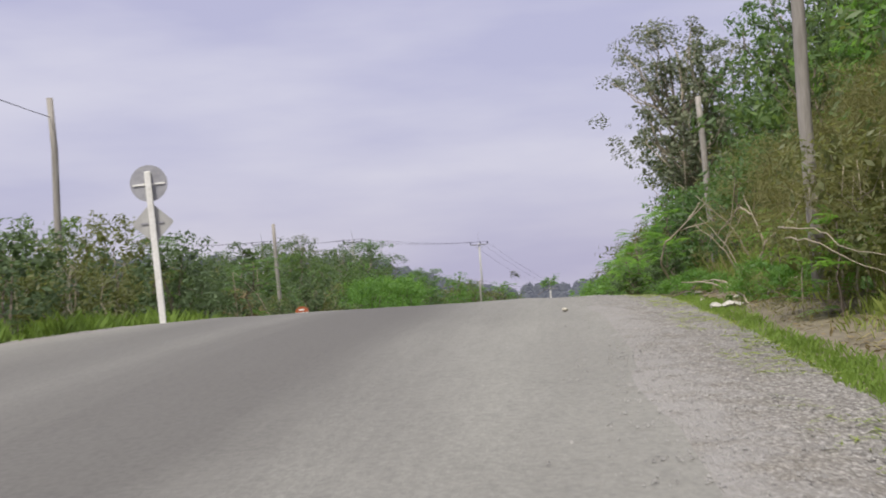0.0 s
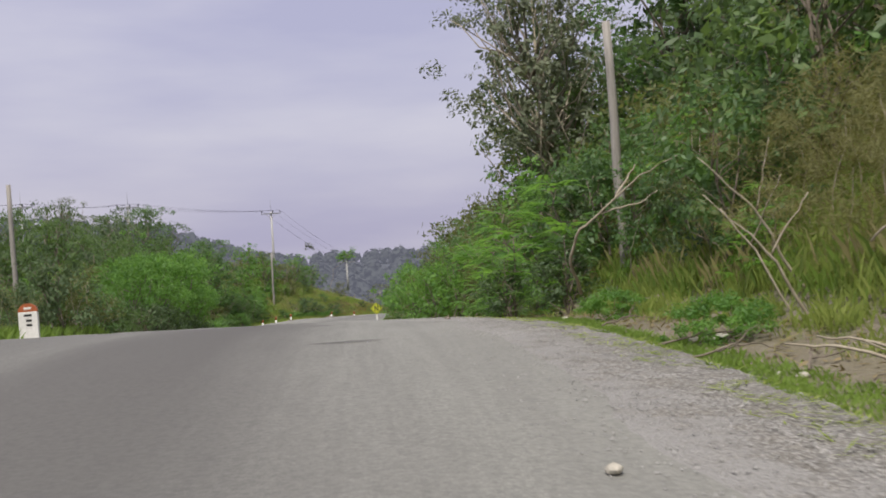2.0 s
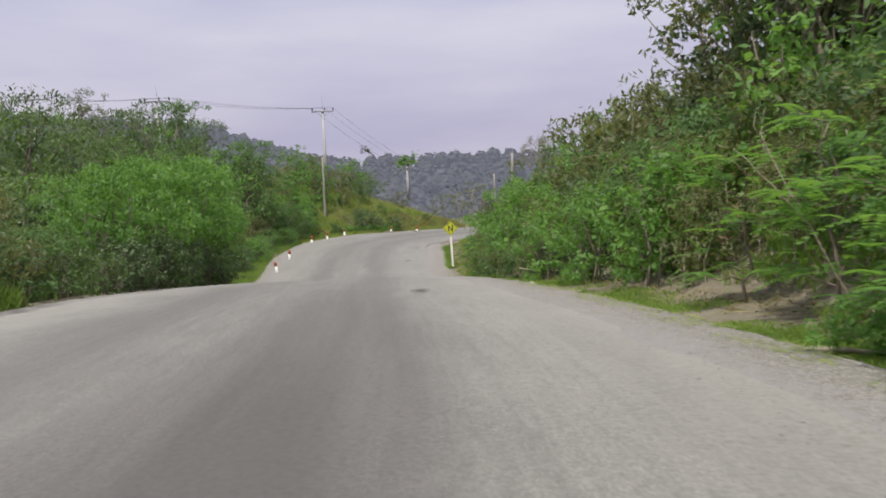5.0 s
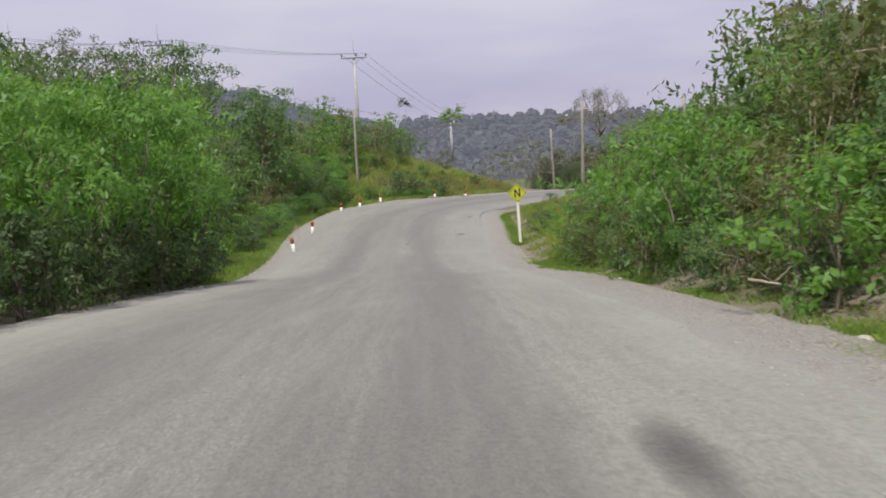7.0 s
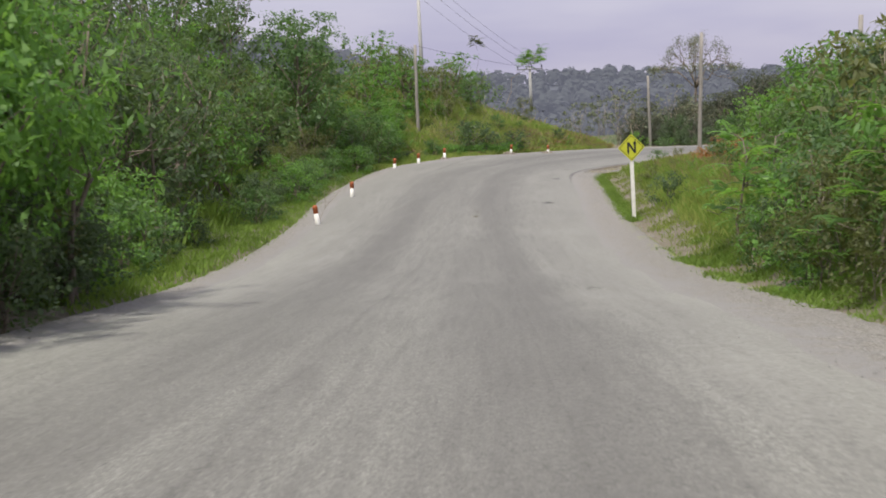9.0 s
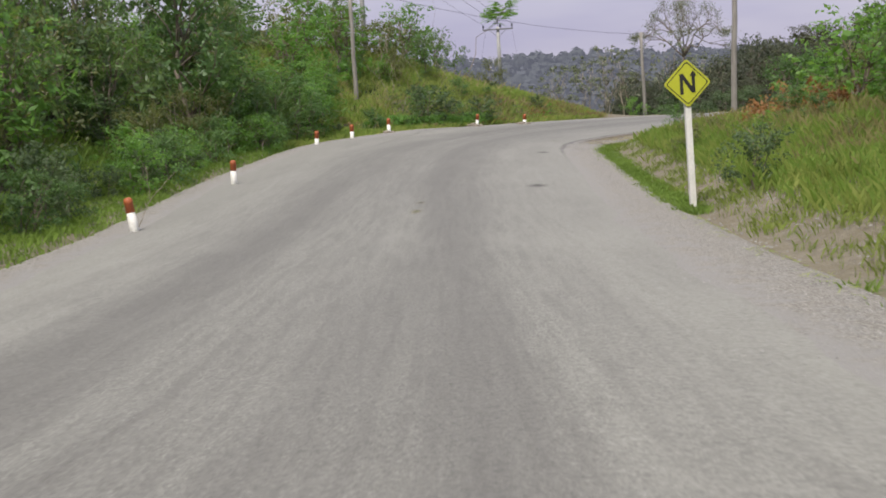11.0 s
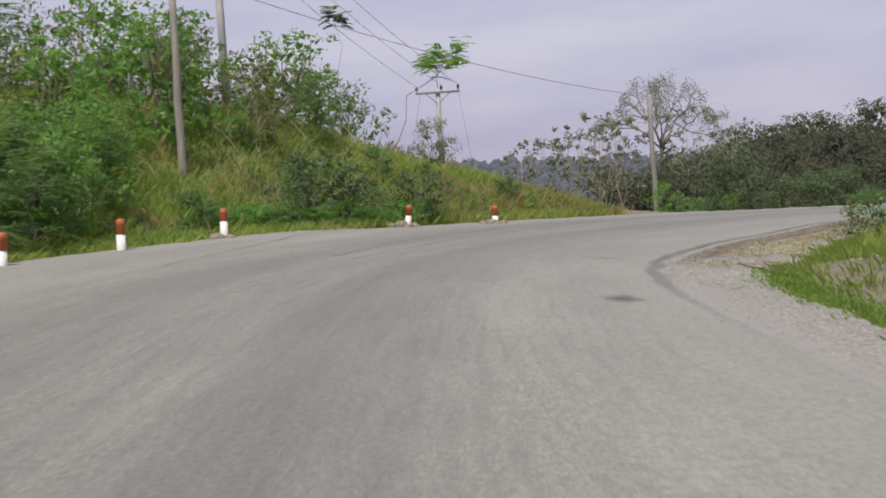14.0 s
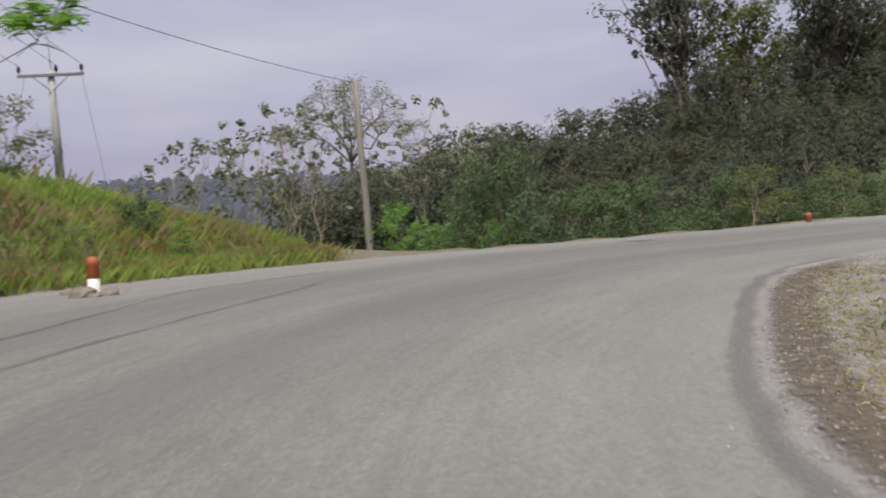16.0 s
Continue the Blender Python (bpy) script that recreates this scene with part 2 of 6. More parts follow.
M_LEAF_F = leaf("drooping_narrow_leaves", (0.045, 0.084, 0.029), (0.088, 0.155, 0.049), (0.185, 0.275, 0.090), 0.5, 0.5)
# both wood leaves are greyed and evened out, with haze in their colour
M_WOOD = leaf("hazy_wood_leaves", (0.050, 0.059, 0.042), (0.072, 0.086, 0.059), (0.100, 0.118, 0.079), 0.4, 0.85)
M_WOOD_B = leaf("hazy_olive_wood_leaves", (0.062, 0.067, 0.044), (0.088, 0.096, 0.060), (0.125, 0.134, 0.083), 0.4, 0.85)
M_DRY = leaf("dry_leaves", (0.115, 0.085, 0.040), (0.20, 0.155, 0.075), (0.31, 0.25, 0.135), 0.2, 0.7)
M_GRASS = leaf("green_grass", (0.090, 0.155, 0.028), (0.165, 0.265, 0.046), (0.27, 0.39, 0.080), 0.45, 0.6)
M_HAY = leaf("yellowing_grass", (0.118, 0.176, 0.035), (0.210, 0.280, 0.056), (0.345, 0.395, 0.108), 0.4, 0.7)
M_STRAW = leaf("straw_grass", (0.155, 0.140, 0.055), (0.255, 0.228, 0.095), (0.38, 0.345, 0.17), 0.3, 0.75)
M_BROWN = leaf("olive_brown_brush", (0.098, 0.102, 0.038), (0.165, 0.168, 0.060), (0.27, 0.258, 0.105), 0.4, 0.7)
M_RUST = leaf("rust_red_dry_leaves", (0.18, 0.085, 0.035), (0.29, 0.145, 0.055), (0.40, 0.24, 0.11), 0.35, 0.7)
M_BARK = grainy("bark", (0.09, 0.07, 0.05), (0.24, 0.20, 0.16))
M_PALE = grainy("pale_dead_wood", (0.22, 0.185, 0.13), (0.40, 0.35, 0.27))
M_POLE = grainy("weathered_pole", (0.17, 0.155, 0.135), (0.34, 0.32, 0.29), (5, 5, 0.5))
M_CONC = grainy("grey_concrete_pole", (0.30, 0.30, 0.29), (0.46, 0.455, 0.44), (3, 3, 0.6))
M_STEEL = grainy("galvanised_steel", (0.12, 0.12, 0.13), (0.24, 0.24, 0.25), (3, 3, 3), 0.5)
M_WHITE = grainy("chipped_white_paint", (0.58, 0.57, 0.53), (0.80, 0.79, 0.76), (4, 4, 4), 0.6)
M_ORANGE = grainy("faded_orange_red_paint", (0.26, 0.068, 0.022), (0.42, 0.115, 0.035), (4, 4, 4), 0.6)
M_YELLOW = grainy("yellow_sign_paint", (0.40, 0.42, 0.025), (0.50, 0.52, 0.045), (2, 2, 2), 0.45)
M_BLACK = grainy("black_paint", (0.012, 0.012, 0.012), (0.03, 0.03, 0.03), (4, 4, 4), 0.5)
M_SIGNBACK = grainy("bare_metal_sign_back", (0.24, 0.24, 0.26), (0.36, 0.36, 0.38), (3, 3, 3), 0.5)
M_STONE = grainy("pale_stone", (0.26, 0.24, 0.20), (0.48, 0.45, 0.38), (3, 3, 3), 0.9)
M_PLASTIC = grainy("dirty_white_plastic", (0.30, 0.285, 0.25), (0.52, 0.50, 0.45), (9, 9, 9), 0.6)
M_CLOD = grainy("grey_brown_earth_clod", (0.12, 0.10, 0.075), (0.25, 0.22, 0.18), (6, 6, 6), 0.95)
M_WIRE = Mat("dark_wire").done((0.03, 0.03, 0.033), 0.5)


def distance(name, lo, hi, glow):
    """Woods so far off that the bright haze before them is put in as emission."""
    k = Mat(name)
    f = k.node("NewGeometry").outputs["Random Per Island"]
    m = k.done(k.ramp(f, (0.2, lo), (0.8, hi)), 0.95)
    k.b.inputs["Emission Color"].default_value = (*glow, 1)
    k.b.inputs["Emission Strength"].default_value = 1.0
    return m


# the last colour is the bluish haze, emitted by the leaves themselves
M_FARHILL = distance("far_woods_haze_glow", (0.016, 0.020, 0.018), (0.022, 0.027, 0.023), (0.092, 0.096, 0.122))
# haze put into the base colour: paler and bluer than bare hill ground
M_FARGROUND = grainy("haze_tinted_hill_ground", (0.075, 0.085, 0.108), (0.095, 0.106, 0.128), (0.02, 0.02, 0.02), 0.95, 0.1)

# ---------------------------------------------------------------- road line and ground
# x, y, z, width to the left edge, width to the right edge, fall across
ROAD = np.array([
    (-1.0, -45.0, -4.6, 4.0, 4.2, 0.0), (-0.9, -5.0, -1.05, 4.0, 4.2, 0.0), (-0.9, 8.0, 0.13, 3.9, 4.1, 0.0),
    (-0.9, 18.0, 0.60, 3.5, 4.0, 0.0), (-0.9, 30.0, 0.38, 4.2, 4.0, 0.0), (-1.2, 43.0, -0.05, 3.9, 3.5, 0.0),
    (-1.4, 58.0, -0.97, 3.3, 3.3, 0.0), (-1.8, 72.0, -2.10, 3.7, 3.6, 0.0), (-2.2, 85.0, -2.49, 4.2, 4.1, 0.0),
    (-2.4, 97.0, -2.33, 4.7, 4.6, -0.01), (-1.7, 105.5, -2.02, 4.7, 4.2, -0.02), (0.3, 112.0, -1.89, 4.4, 4.45, -0.034),
    (3.4, 117.6, -1.81, 4.0, 4.55, -0.045), (8.2, 122.4, -1.77, 3.7, 3.8, -0.036), (14.0, 125.4, -1.79, 3.8, 3.6, -0.026),
    (21.0, 126.8, -1.73, 4.0, 4.0, -0.02), (34.0, 126.5, -1.42, 4.2, 4.2, -0.015), (75.0, 118.0, 0.6, 4.6, 4.5, 0.0)])


def spline(rows, step):
    """Points at even steps along a Catmull-Rom curve through the rows."""
    p = np.vstack([2 * rows[0] - rows[1], rows, 2 * rows[-1] - rows[-2]])
    out = []
    for i in range(1, len(p) - 2):
        n = max(2, int(np.linalg.norm(p[i + 1, :2] - p[i, :2]) / step))
        t = np.linspace(0, 1, n, endpoint=False)[:, None]
        a, b, c, d = p[i - 1], p[i], p[i + 1], p[i + 2]
        out.append(0.5 * (2 * b + (c - a) * t + (2 * a - 5 * b + 4 * c - d) * t * t + (3 * b - a - 3 * c + d) * t ** 3))
    return np.vstack(out + [rows[-1:]])


LINE = spline(ROAD, 0.4)
TANG = np.gradient(LINE[:, :2], axis=0)
TANG /= np.linalg.norm(TANG, axis=1)[:, None]
SIDE = np.stack([TANG[:, 1], -TANG[:, 0]], 1)
STAT = np.r_[0, np.cumsum(np.linalg.norm(np.diff(LINE[:, :2], axis=0), axis=1))]


def smooth(a, b, x):
    t = np.clip((x - a) / (b - a), 0, 1)
    return t * t * (3 - 2 * t)


def station(x, y):
    """Station, offset to the right and the row of the road line for places x, y (arrays)."""
    x, y = np.asarray(x, float).ravel(), np.asarray(y, float).ravel()
    s, u, k = np.empty(len(x)), np.empty(len(x)), np.empty(len(x), int)
    for i in range(0, len(x), 4000):
        d = (x[i:i + 4000, None] - LINE[None, :, 0]) ** 2 + (y[i:i + 4000, None] - LINE[None, :, 1]) ** 2
        k[i:i + 4000] = d.argmin(1)
    v = np.stack([x, y], 1) - LINE[k, :2]
    s = STAT[k] + (v * TANG[k]).sum(1)
    u = (v * SIDE[k]).sum(1)
    far = (k == 0) | (k == len(LINE) - 1)
    u = np.where(far, np.sign(u) * np.hypot(v[:, 0], v[:, 1]), u)
    return s, u, k


def wave(x, y, size, seed=0.0):
    """Cheap smooth unevenness between -1 and 1."""
    a, b = x / size + seed, y / size - seed * 1.7
    return (np.sin(a * 1.9 + np.sin(b * 1.3) * 1.2) + np.sin(b * 2.3 + np.sin(a * 1.7 + 1.0) * 1.1) + np.sin((a + b) * 3.1 + 0.7) * 0.5) / 2.5


BANK_R = np.array([(-45, 0.78, 10.0), (30, 0.80, 10.0), (44, 0.60, 7.0), (60, 0.34, 3.6), (80, 0.30, 2.4), (96, 0.34, 2.0), (102, 0.26, 1.6), (108, 0.10, 0.6), (116, 0.06, 0.5), (150, 0.10, 1.0), (260, 0.10, 1.5)])
BANK_L = np.array([(-45, -0.25, -1.2), (40, -0.20, -1.0), (56, -0.12, -0.3), (70, 0.14, 2.4), (84, 0.30, 4.6), (100, 0.42, 5.2), (113, 0.50, 5.8), (118, 0.66, 6.8), (122, 0.62, 6.0), (125, 0.46, 4.4), (127.3, 0.12, 1.2), (129.5, -0.25, 0.0), (137, -0.26, 0.0), (155, -0.24, 0.0), (260, -0.2, 0.0)])


def height(x, y):
    """Height of the ground sheet: under the road, over the verges, banks and hills."""
    shape = np.shape(x)
    x, y = np.asarray(x, float).ravel(), np.asarray(y, float).ravel()
    s, u, k = station(x, y)
    zc, hl, hr, fall = LINE[k, 2], LINE[k, 3], LINE[k, 4], LINE[k, 5]
    along_y = s - 45.0
    road = zc + fall * np.clip(u, -8, 8)
    dr, dl = u - hr, -u - hl
    kr, cr = np.interp(along_y, BANK_R[:, 0], BANK_R[:, 1]), np.interp(along_y, BANK_R[:, 0], BANK_R[:, 2])
    kl, cl = np.interp(along_y, BANK_L[:, 0], BANK_L[:, 1]), np.interp(along_y, BANK_L[:, 0], BANK_L[:, 2])
    right = np.maximum(dr - 2.9 + 1.2 * smooth(42, 58, along_y), 0)
    rise_r = cr * (1 - np.exp(-right * kr / cr)) - 0.12 * smooth(0.2, 1.2, dr) * (1 - smooth(1.6, 2.6, dr))
    left = np.maximum(dl - 1.3 - 1.6 * smooth(60, 80, along_y) * (1 - smooth(125, 129, along_y)), 0)
    cap = np.where(np.abs(cl) < 0.2, np.where(cl < 0, -0.2, 0.2), cl)
    rise_l = np.where(cap * kl > 0, cap * (1 - np.exp(-left * np.abs(kl / cap))), np.minimum(0, kl) * np.minimum(left, 5) + np.maximum(0, cl) * smooth(4, 16, left))
    # wooded hill across the dip beyond the bend
    rise_l = rise_l + smooth(130, 140, along_y) * smooth(6, 72, left) * np.interp(x, [8, 20, 35, 50, 72, 110], [0.0, 0.4, 1.8, 5.2, 12.5, 18.0])
    z = road + np.where(u > 0, rise_r, rise_l)
    off = np.maximum(dr, dl)
    z = z + wave(x, y, 2.3, 0.3) * 0.16 * smooth(1.2, 4.0, off) + wave(x, y, 7.0, 2.1) * 0.5 * smooth(4, 12, off)
    wide = 0.9 * smooth(150, 156, s) * (1 - smooth(172, 180, s)) * (u > 0)
    z = z - 0.22 * (1 - smooth(0.55, 1.25, off - wide))
    r = np.hypot(x, y - 110)
    bearing = np.degrees(np.arctan2(x, y - 50.0))
    ridge = 21 + 3 * np.sin(bearing / 9.0) + 2.5 * np.sin(bearing / 3.7 + 1) + 30 * smooth(-2, -11, bearing) + 6 * smooth(8, 45, bearing)
    far = smooth(70, 170, off)
    z = z * (1 - far) + far * (-6 + ridge * smooth(260, 620, r) * (1 + 0.05 * wave(x, y, 60, 1.0)))
    return z.reshape(shape)


def ground_z(x, y):
    return float(height(np.array([x]), np.array([y]))[0])


def mesh_object(name, verts, faces, mats, kind="", uv=None, picks=None, smooth_it=True):
    me = bpy.data.meshes.new(name)
    me.from_pydata([tuple(v) for v in verts], [], [tuple(f) for f in faces])
    for m in mats if isinstance(mats, (list, tuple)) else [mats]:
        me.materials.append(m)
    if uv is not None:
        lay = me.uv_layers.new(name="UVMap")
        loop = np.empty(len(me.loops), np.int32)
        me.loops.foreach_get("vertex_index", loop)
        lay.data.foreach_set("uv", np.asarray(uv, np.float32)[loop].ravel())
    if picks is not None:
        me.polygons.foreach_set("material_index", np.asarray(picks, np.int32))
    me.polygons.foreach_set("use_smooth", np.full(len(me.polygons), smooth_it))
    me.update()
    ob = new(name, me)
    if kind:
        ob["kind"] = kind
    return ob


def grid_faces(nu, nv):
    i = np.arange(nu * nv).reshape(nu, nv)
    return np.stack([i[:-1, :-1], i[1:, :-1], i[1:, 1:], i[:-1, 1:]], -1).reshape(-1, 4)


def build_ground():
    xs = np.unique(np.r_[-1400:-300:55, -300:-60:12, np.arange(-60, -16, 2.2), np.arange(-16, 30, 0.7), np.arange(30, 80, 2.2), 80:300:12, 300:1401:55].round(3))
    ys = np.unique(np.r_[-1200:-200:70, -200:-12:8, np.arange(-12, 150, 0.8), np.arange(150, 200, 3), 200:420:12, 420:1500:45].round(3))
    gx, gy = np.meshgrid(xs, ys, indexing="ij")
    z = height(gx, gy)
    v = np.stack([gx, gy, z], -1).reshape(-1, 3)
    f = grid_faces(len(xs), len(ys))
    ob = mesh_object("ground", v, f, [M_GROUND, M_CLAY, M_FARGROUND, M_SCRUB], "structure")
    c = v[f].mean(1)
    clay = (np.hypot((c[:, 0] - 8.6) / 2.0, (c[:, 1] - 99.5) / 4.5) < 1) | (np.hypot((c[:, 0] + 6.5) / 3.0, (c[:, 1] - 119.0) / 2.5) < 1)
    clay |= np.hypot((c[:, 0] - 7.6) / 0.9, (c[:, 1] - 17.5) / 2.0) < 1
    s_, u_, k_ = station(c[:, 0], c[:, 1])
    off = np.maximum(u_ - LINE[k_, 4], -u_ - LINE[k_, 3])
    pick = np.where(clay, 1, np.where(off > 5.0, 3, 0))
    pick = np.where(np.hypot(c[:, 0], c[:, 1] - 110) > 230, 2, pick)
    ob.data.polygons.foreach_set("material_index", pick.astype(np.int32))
    tagged(ob, "uneven earth with rough growth beside the road", "ground")
    return ob


def ribbon(name, us, mats, lift, label, category, shoulder=False):
    """A strip that follows the road; us(row) gives the offsets of its columns."""
    verts, uv = [], []
    for i in range(len(LINE)):
        cols = us(i)
        zc, fall = LINE[i, 2], LINE[i, 5]
        for j, u in enumerate(cols):
            x, y = LINE[i, :2] + SIDE[i] * u
            verts.append((x, y, zc + fall * np.clip(u, -8, 8) + lift(i, u)))
            uv.append((STAT[i], (u - LINE[i, 4] if u > 0 else -u - LINE[i, 3]) if shoulder else u))
    return tagged(mesh_object(name, verts, grid_faces(len(LINE), len(us(0))), mats, "structure", uv), label, category)


def edge_rise(i, u):
    """The outer edge of the bend, heaped up a little."""
    if u > 0:
        return 0.0
    return 0.13 * float(smooth(147, 153, STAT[i]) * (1 - smooth(159, 164, STAT[i])) * smooth(0.70, 0.97, -u / LINE[i, 3]))


def road_lift(i, u):
    hl, hr = LINE[i, 3], LINE[i, 4]
    return 0.03 - 0.03 * float(smooth(0.75, 1.0, abs(u) / (hr if u > 0 else hl))) + 0.012 * wave(STAT[i], u * 3, 2.0, 0.4) + edge_rise(i, u)


def road_cols(i):
    hl, hr = LINE[i, 3], LINE[i, 4]
    e1 = 0.045 * wave(STAT[i], 0.0, 1.6, 1.0) + 0.015 * wave(STAT[i], 3.0, 0.5, 4.0)
    e2 = 0.045 * wave(STAT[i], 5.0, 1.6, 2.0) + 0.015 * wave(STAT[i], 8.0, 0.5, 6.0)
    return np.r_[np.linspace(-hl + e1, 0, 9), np.linspace(0, hr + e2, 9)[1:]]


def east_cols(i):
    w = 1.35 + 0.9 * smooth(150, 156, STAT[i]) * (1 - smooth(172, 180, STAT[i])) + 0.3 * wave(STAT[i], 0.0, 2.1, 3.0) + 0.12 * wave(STAT[i], 2.0, 0.5, 5.0)
    return LINE[i, 4] - 0.35 + np.linspace(0, 1, 9) * (w + 0.35)


def west_cols(i):
    w = 1.0 + 0.2 * wave(STAT[i], 0.0, 2.1, 7.0) + 0.1 * wave(STAT[i], 2.0, 0.5, 9.0)
    return -LINE[i, 3] + 0.35 - np.linspace(1, 0, 9) * (w + 0.35)


def shoulder_lift(i, u):
    off = (u - LINE[i, 4]) if u > 0 else (-u - LINE[i, 3])
    last = 1.5 + 0.9 * float(smooth(150, 156, STAT[i]) * (1 - smooth(172, 180, STAT[i]))) if u > 0 else 1.1
    return -0.004 - 0.05 * float(smooth(0.3, 1.1, off)) - 0.30 * float(smooth(last - 0.35, last + 0.35, off)) + 0.018 * wave(STAT[i] * 2, u * 5, 0.8, 0.9) * float(smooth(0.0, 0.3, off)) + edge_rise(i, u)


def road_z(x, y):
    s, u, k = station([x], [y])
    return float(LINE[k[0], 2] + LINE[k[0], 5] * u[0] + road_lift(k[0], u[0]))


ground = build_ground()
road = ribbon("road", road_cols, M_ROAD, road_lift, "worn grey asphalt road with dusty pale edges", "road")
ribbon("shoulder_east", east_cols, M_GRAVEL, shoulder_lift, "loose gravel shoulder along the road", "shoulder", True)
ribbon("shoulder_west", west_cols, M_GRAVEL, shoulder_lift, "narrow dusty gravel shoulder along the road", "shoulder", True)


# ---------------------------------------------------------------- plants
def part(name, ob, parent, label=""):
    ob.name = name
    ob.parent = parent
    if label:
        ob["label"] = label
    return ob


def tube(path, radii, sides=6):
    """Vertices and faces of a round limb along a path."""
    path = np.asarray(path, float)
    t = np.gradient(path, axis=0)
    t /= np.linalg.norm(t, axis=1)[:, None] + 1e-9
    ref = np.where(np.abs(t[:, 2:3]) > 0.9, [[1.0, 0, 0]], [[0, 0, 1.0]])
    a = np.cross(t, ref)
    a /= np.linalg.norm(a, axis=1)[:, None]
    b = np.cross(t, a)
    ang = np.arange(sides) * 2 * np.pi / sides
    ring = (np.cos(ang)[None, :, None] * a[:, None] + np.sin(ang)[None, :, None] * b[:, None]) * np.asarray(radii)[:, None, None]
    v = (path[:, None] + ring).reshape(-1, 3)
    n = len(path)
    i = np.arange(n * sides).reshape(n, sides)
    f = np.stack([i[:-1], np.roll(i, -1, 1)[:-1], np.roll(i, -1, 1)[1:], i[1:]], -1).reshape(-1, 4)
    return v, [tuple(q) for q in f] + [tuple(i[-1]), tuple(i[0][::-1])]


def join(parts):
    vs, fs, n = [], [], 0
    for v, f in parts:
        vs.append(v)
        fs += [tuple(int(i) + n for i in q) for q in f]
        n += len(v)
    return np.vstack(vs), fs


def bent(rng, a, b, n=5, wob=0.08):
    a, b = np.asarray(a, float), np.asarray(b, float)
    t = np.linspace(0, 1, n)[:, None]
    p = a + (b - a) * t
    p[1:-1] += rng.normal(0, wob * np.linalg.norm(b - a), (n - 2, 3))
    return p


def unit(v):
    return v / (np.linalg.norm(v, axis=1)[:, None] + 1e-9)


def leaf_quads(rng, centres, length, width, droop=0.2, up=0.5, out=None, loose=0.5):
    """Folded pointed leaves: four corners each, at the given centres, facing along out where it is given."""
    n = len(centres)
    d = rng.normal(size=(n, 3))
    if out is None:
        d[:, 2] = d[:, 2] * 0.6 - droop
        nrm = rng.normal(size=(n, 3)) * 0.8 + np.array([0, 0, up * 2])
    else:
        nrm = unit(unit(out) + rng.normal(size=(n, 3)) * loose)
        d = unit(d - nrm * (d * nrm).sum(1)[:, None])
        d[:, 2] -= droop
    d = unit(d)
    w = unit(np.cross(d, nrm))
    ln = (length * rng.uniform(0.6, 1.3, n))[:, None]
    wd = (width * rng.uniform(0.6, 1.3, n))[:, None]
    c = np.asarray(centres)
    v = np.stack([c - d * ln / 2, c + w * wd / 2 + d * ln * 0.05, c + d * ln / 2, c - w * wd / 2 + d * ln * 0.05], 1).reshape(-1, 3)
    return v, np.arange(4 * n).reshape(n, 4)


def quad_object(name, v, f, mat):
    me = bpy.data.meshes.new(name)
    me.vertices.add(len(v))
    me.vertices.foreach_set("co", np.asarray(v, np.float32).ravel())
    me.loops.add(len(f) * 4)
    me.loops.foreach_set("vertex_index", np.asarray(f, np.int32).ravel())
    me.polygons.add(len(f))
    me.polygons.foreach_set("loop_start", np.arange(0, 4 * len(f), 4, dtype=np.int32))
    me.materials.append(mat)
    me.update(calc_edges=True)
    return new(name, me)


def clump_points(rng, height, radius, low, clumps, per, spread, lean=(0, 0), lumpy=0.35):
    """Leaf places in uneven clumps round the outside of a crown; also the clump centres."""
    th = rng.uniform(0, 2 * np.pi, clumps)
    t = rng.uniform(0, 1, clumps) ** 0.85
    z = low + (height - low) * t
    prof = np.sqrt(np.clip(1 - ((t - 0.42) / 0.62) ** 2, 0.02, 1))
    r = radius * prof * rng.uniform(0.35, 1.0 + lumpy, clumps)
    c = np.stack([r * np.cos(th) + lean[0] * t, r * np.sin(th) + lean[1] * t, z], 1)
    size = spread * rng.uniform(0.55, 1.25, clumps)
    ray = unit(rng.normal(size=(clumps * per, 3)) + [0, 0, 0.25]) * (rng.uniform(0.05, 1, clumps * per) ** 0.45)[:, None]
    pts = np.repeat(c, per, 0) + ray * np.repeat(size, per)[:, None] * 1.45 * np.array([1, 1, 0.68])
    pts[:, 2] = np.maximum(pts[:, 2], 0.05)
    axis = np.stack([lean[0] * (pts[:, 2] / height), lean[1] * (pts[:, 2] / height), np.full(len(pts), low + 0.35 * (height - low))], 1)
    out = unit(ray) + 0.6 * unit(pts - axis) + [0, 0, 0.45]
    return pts, c, out


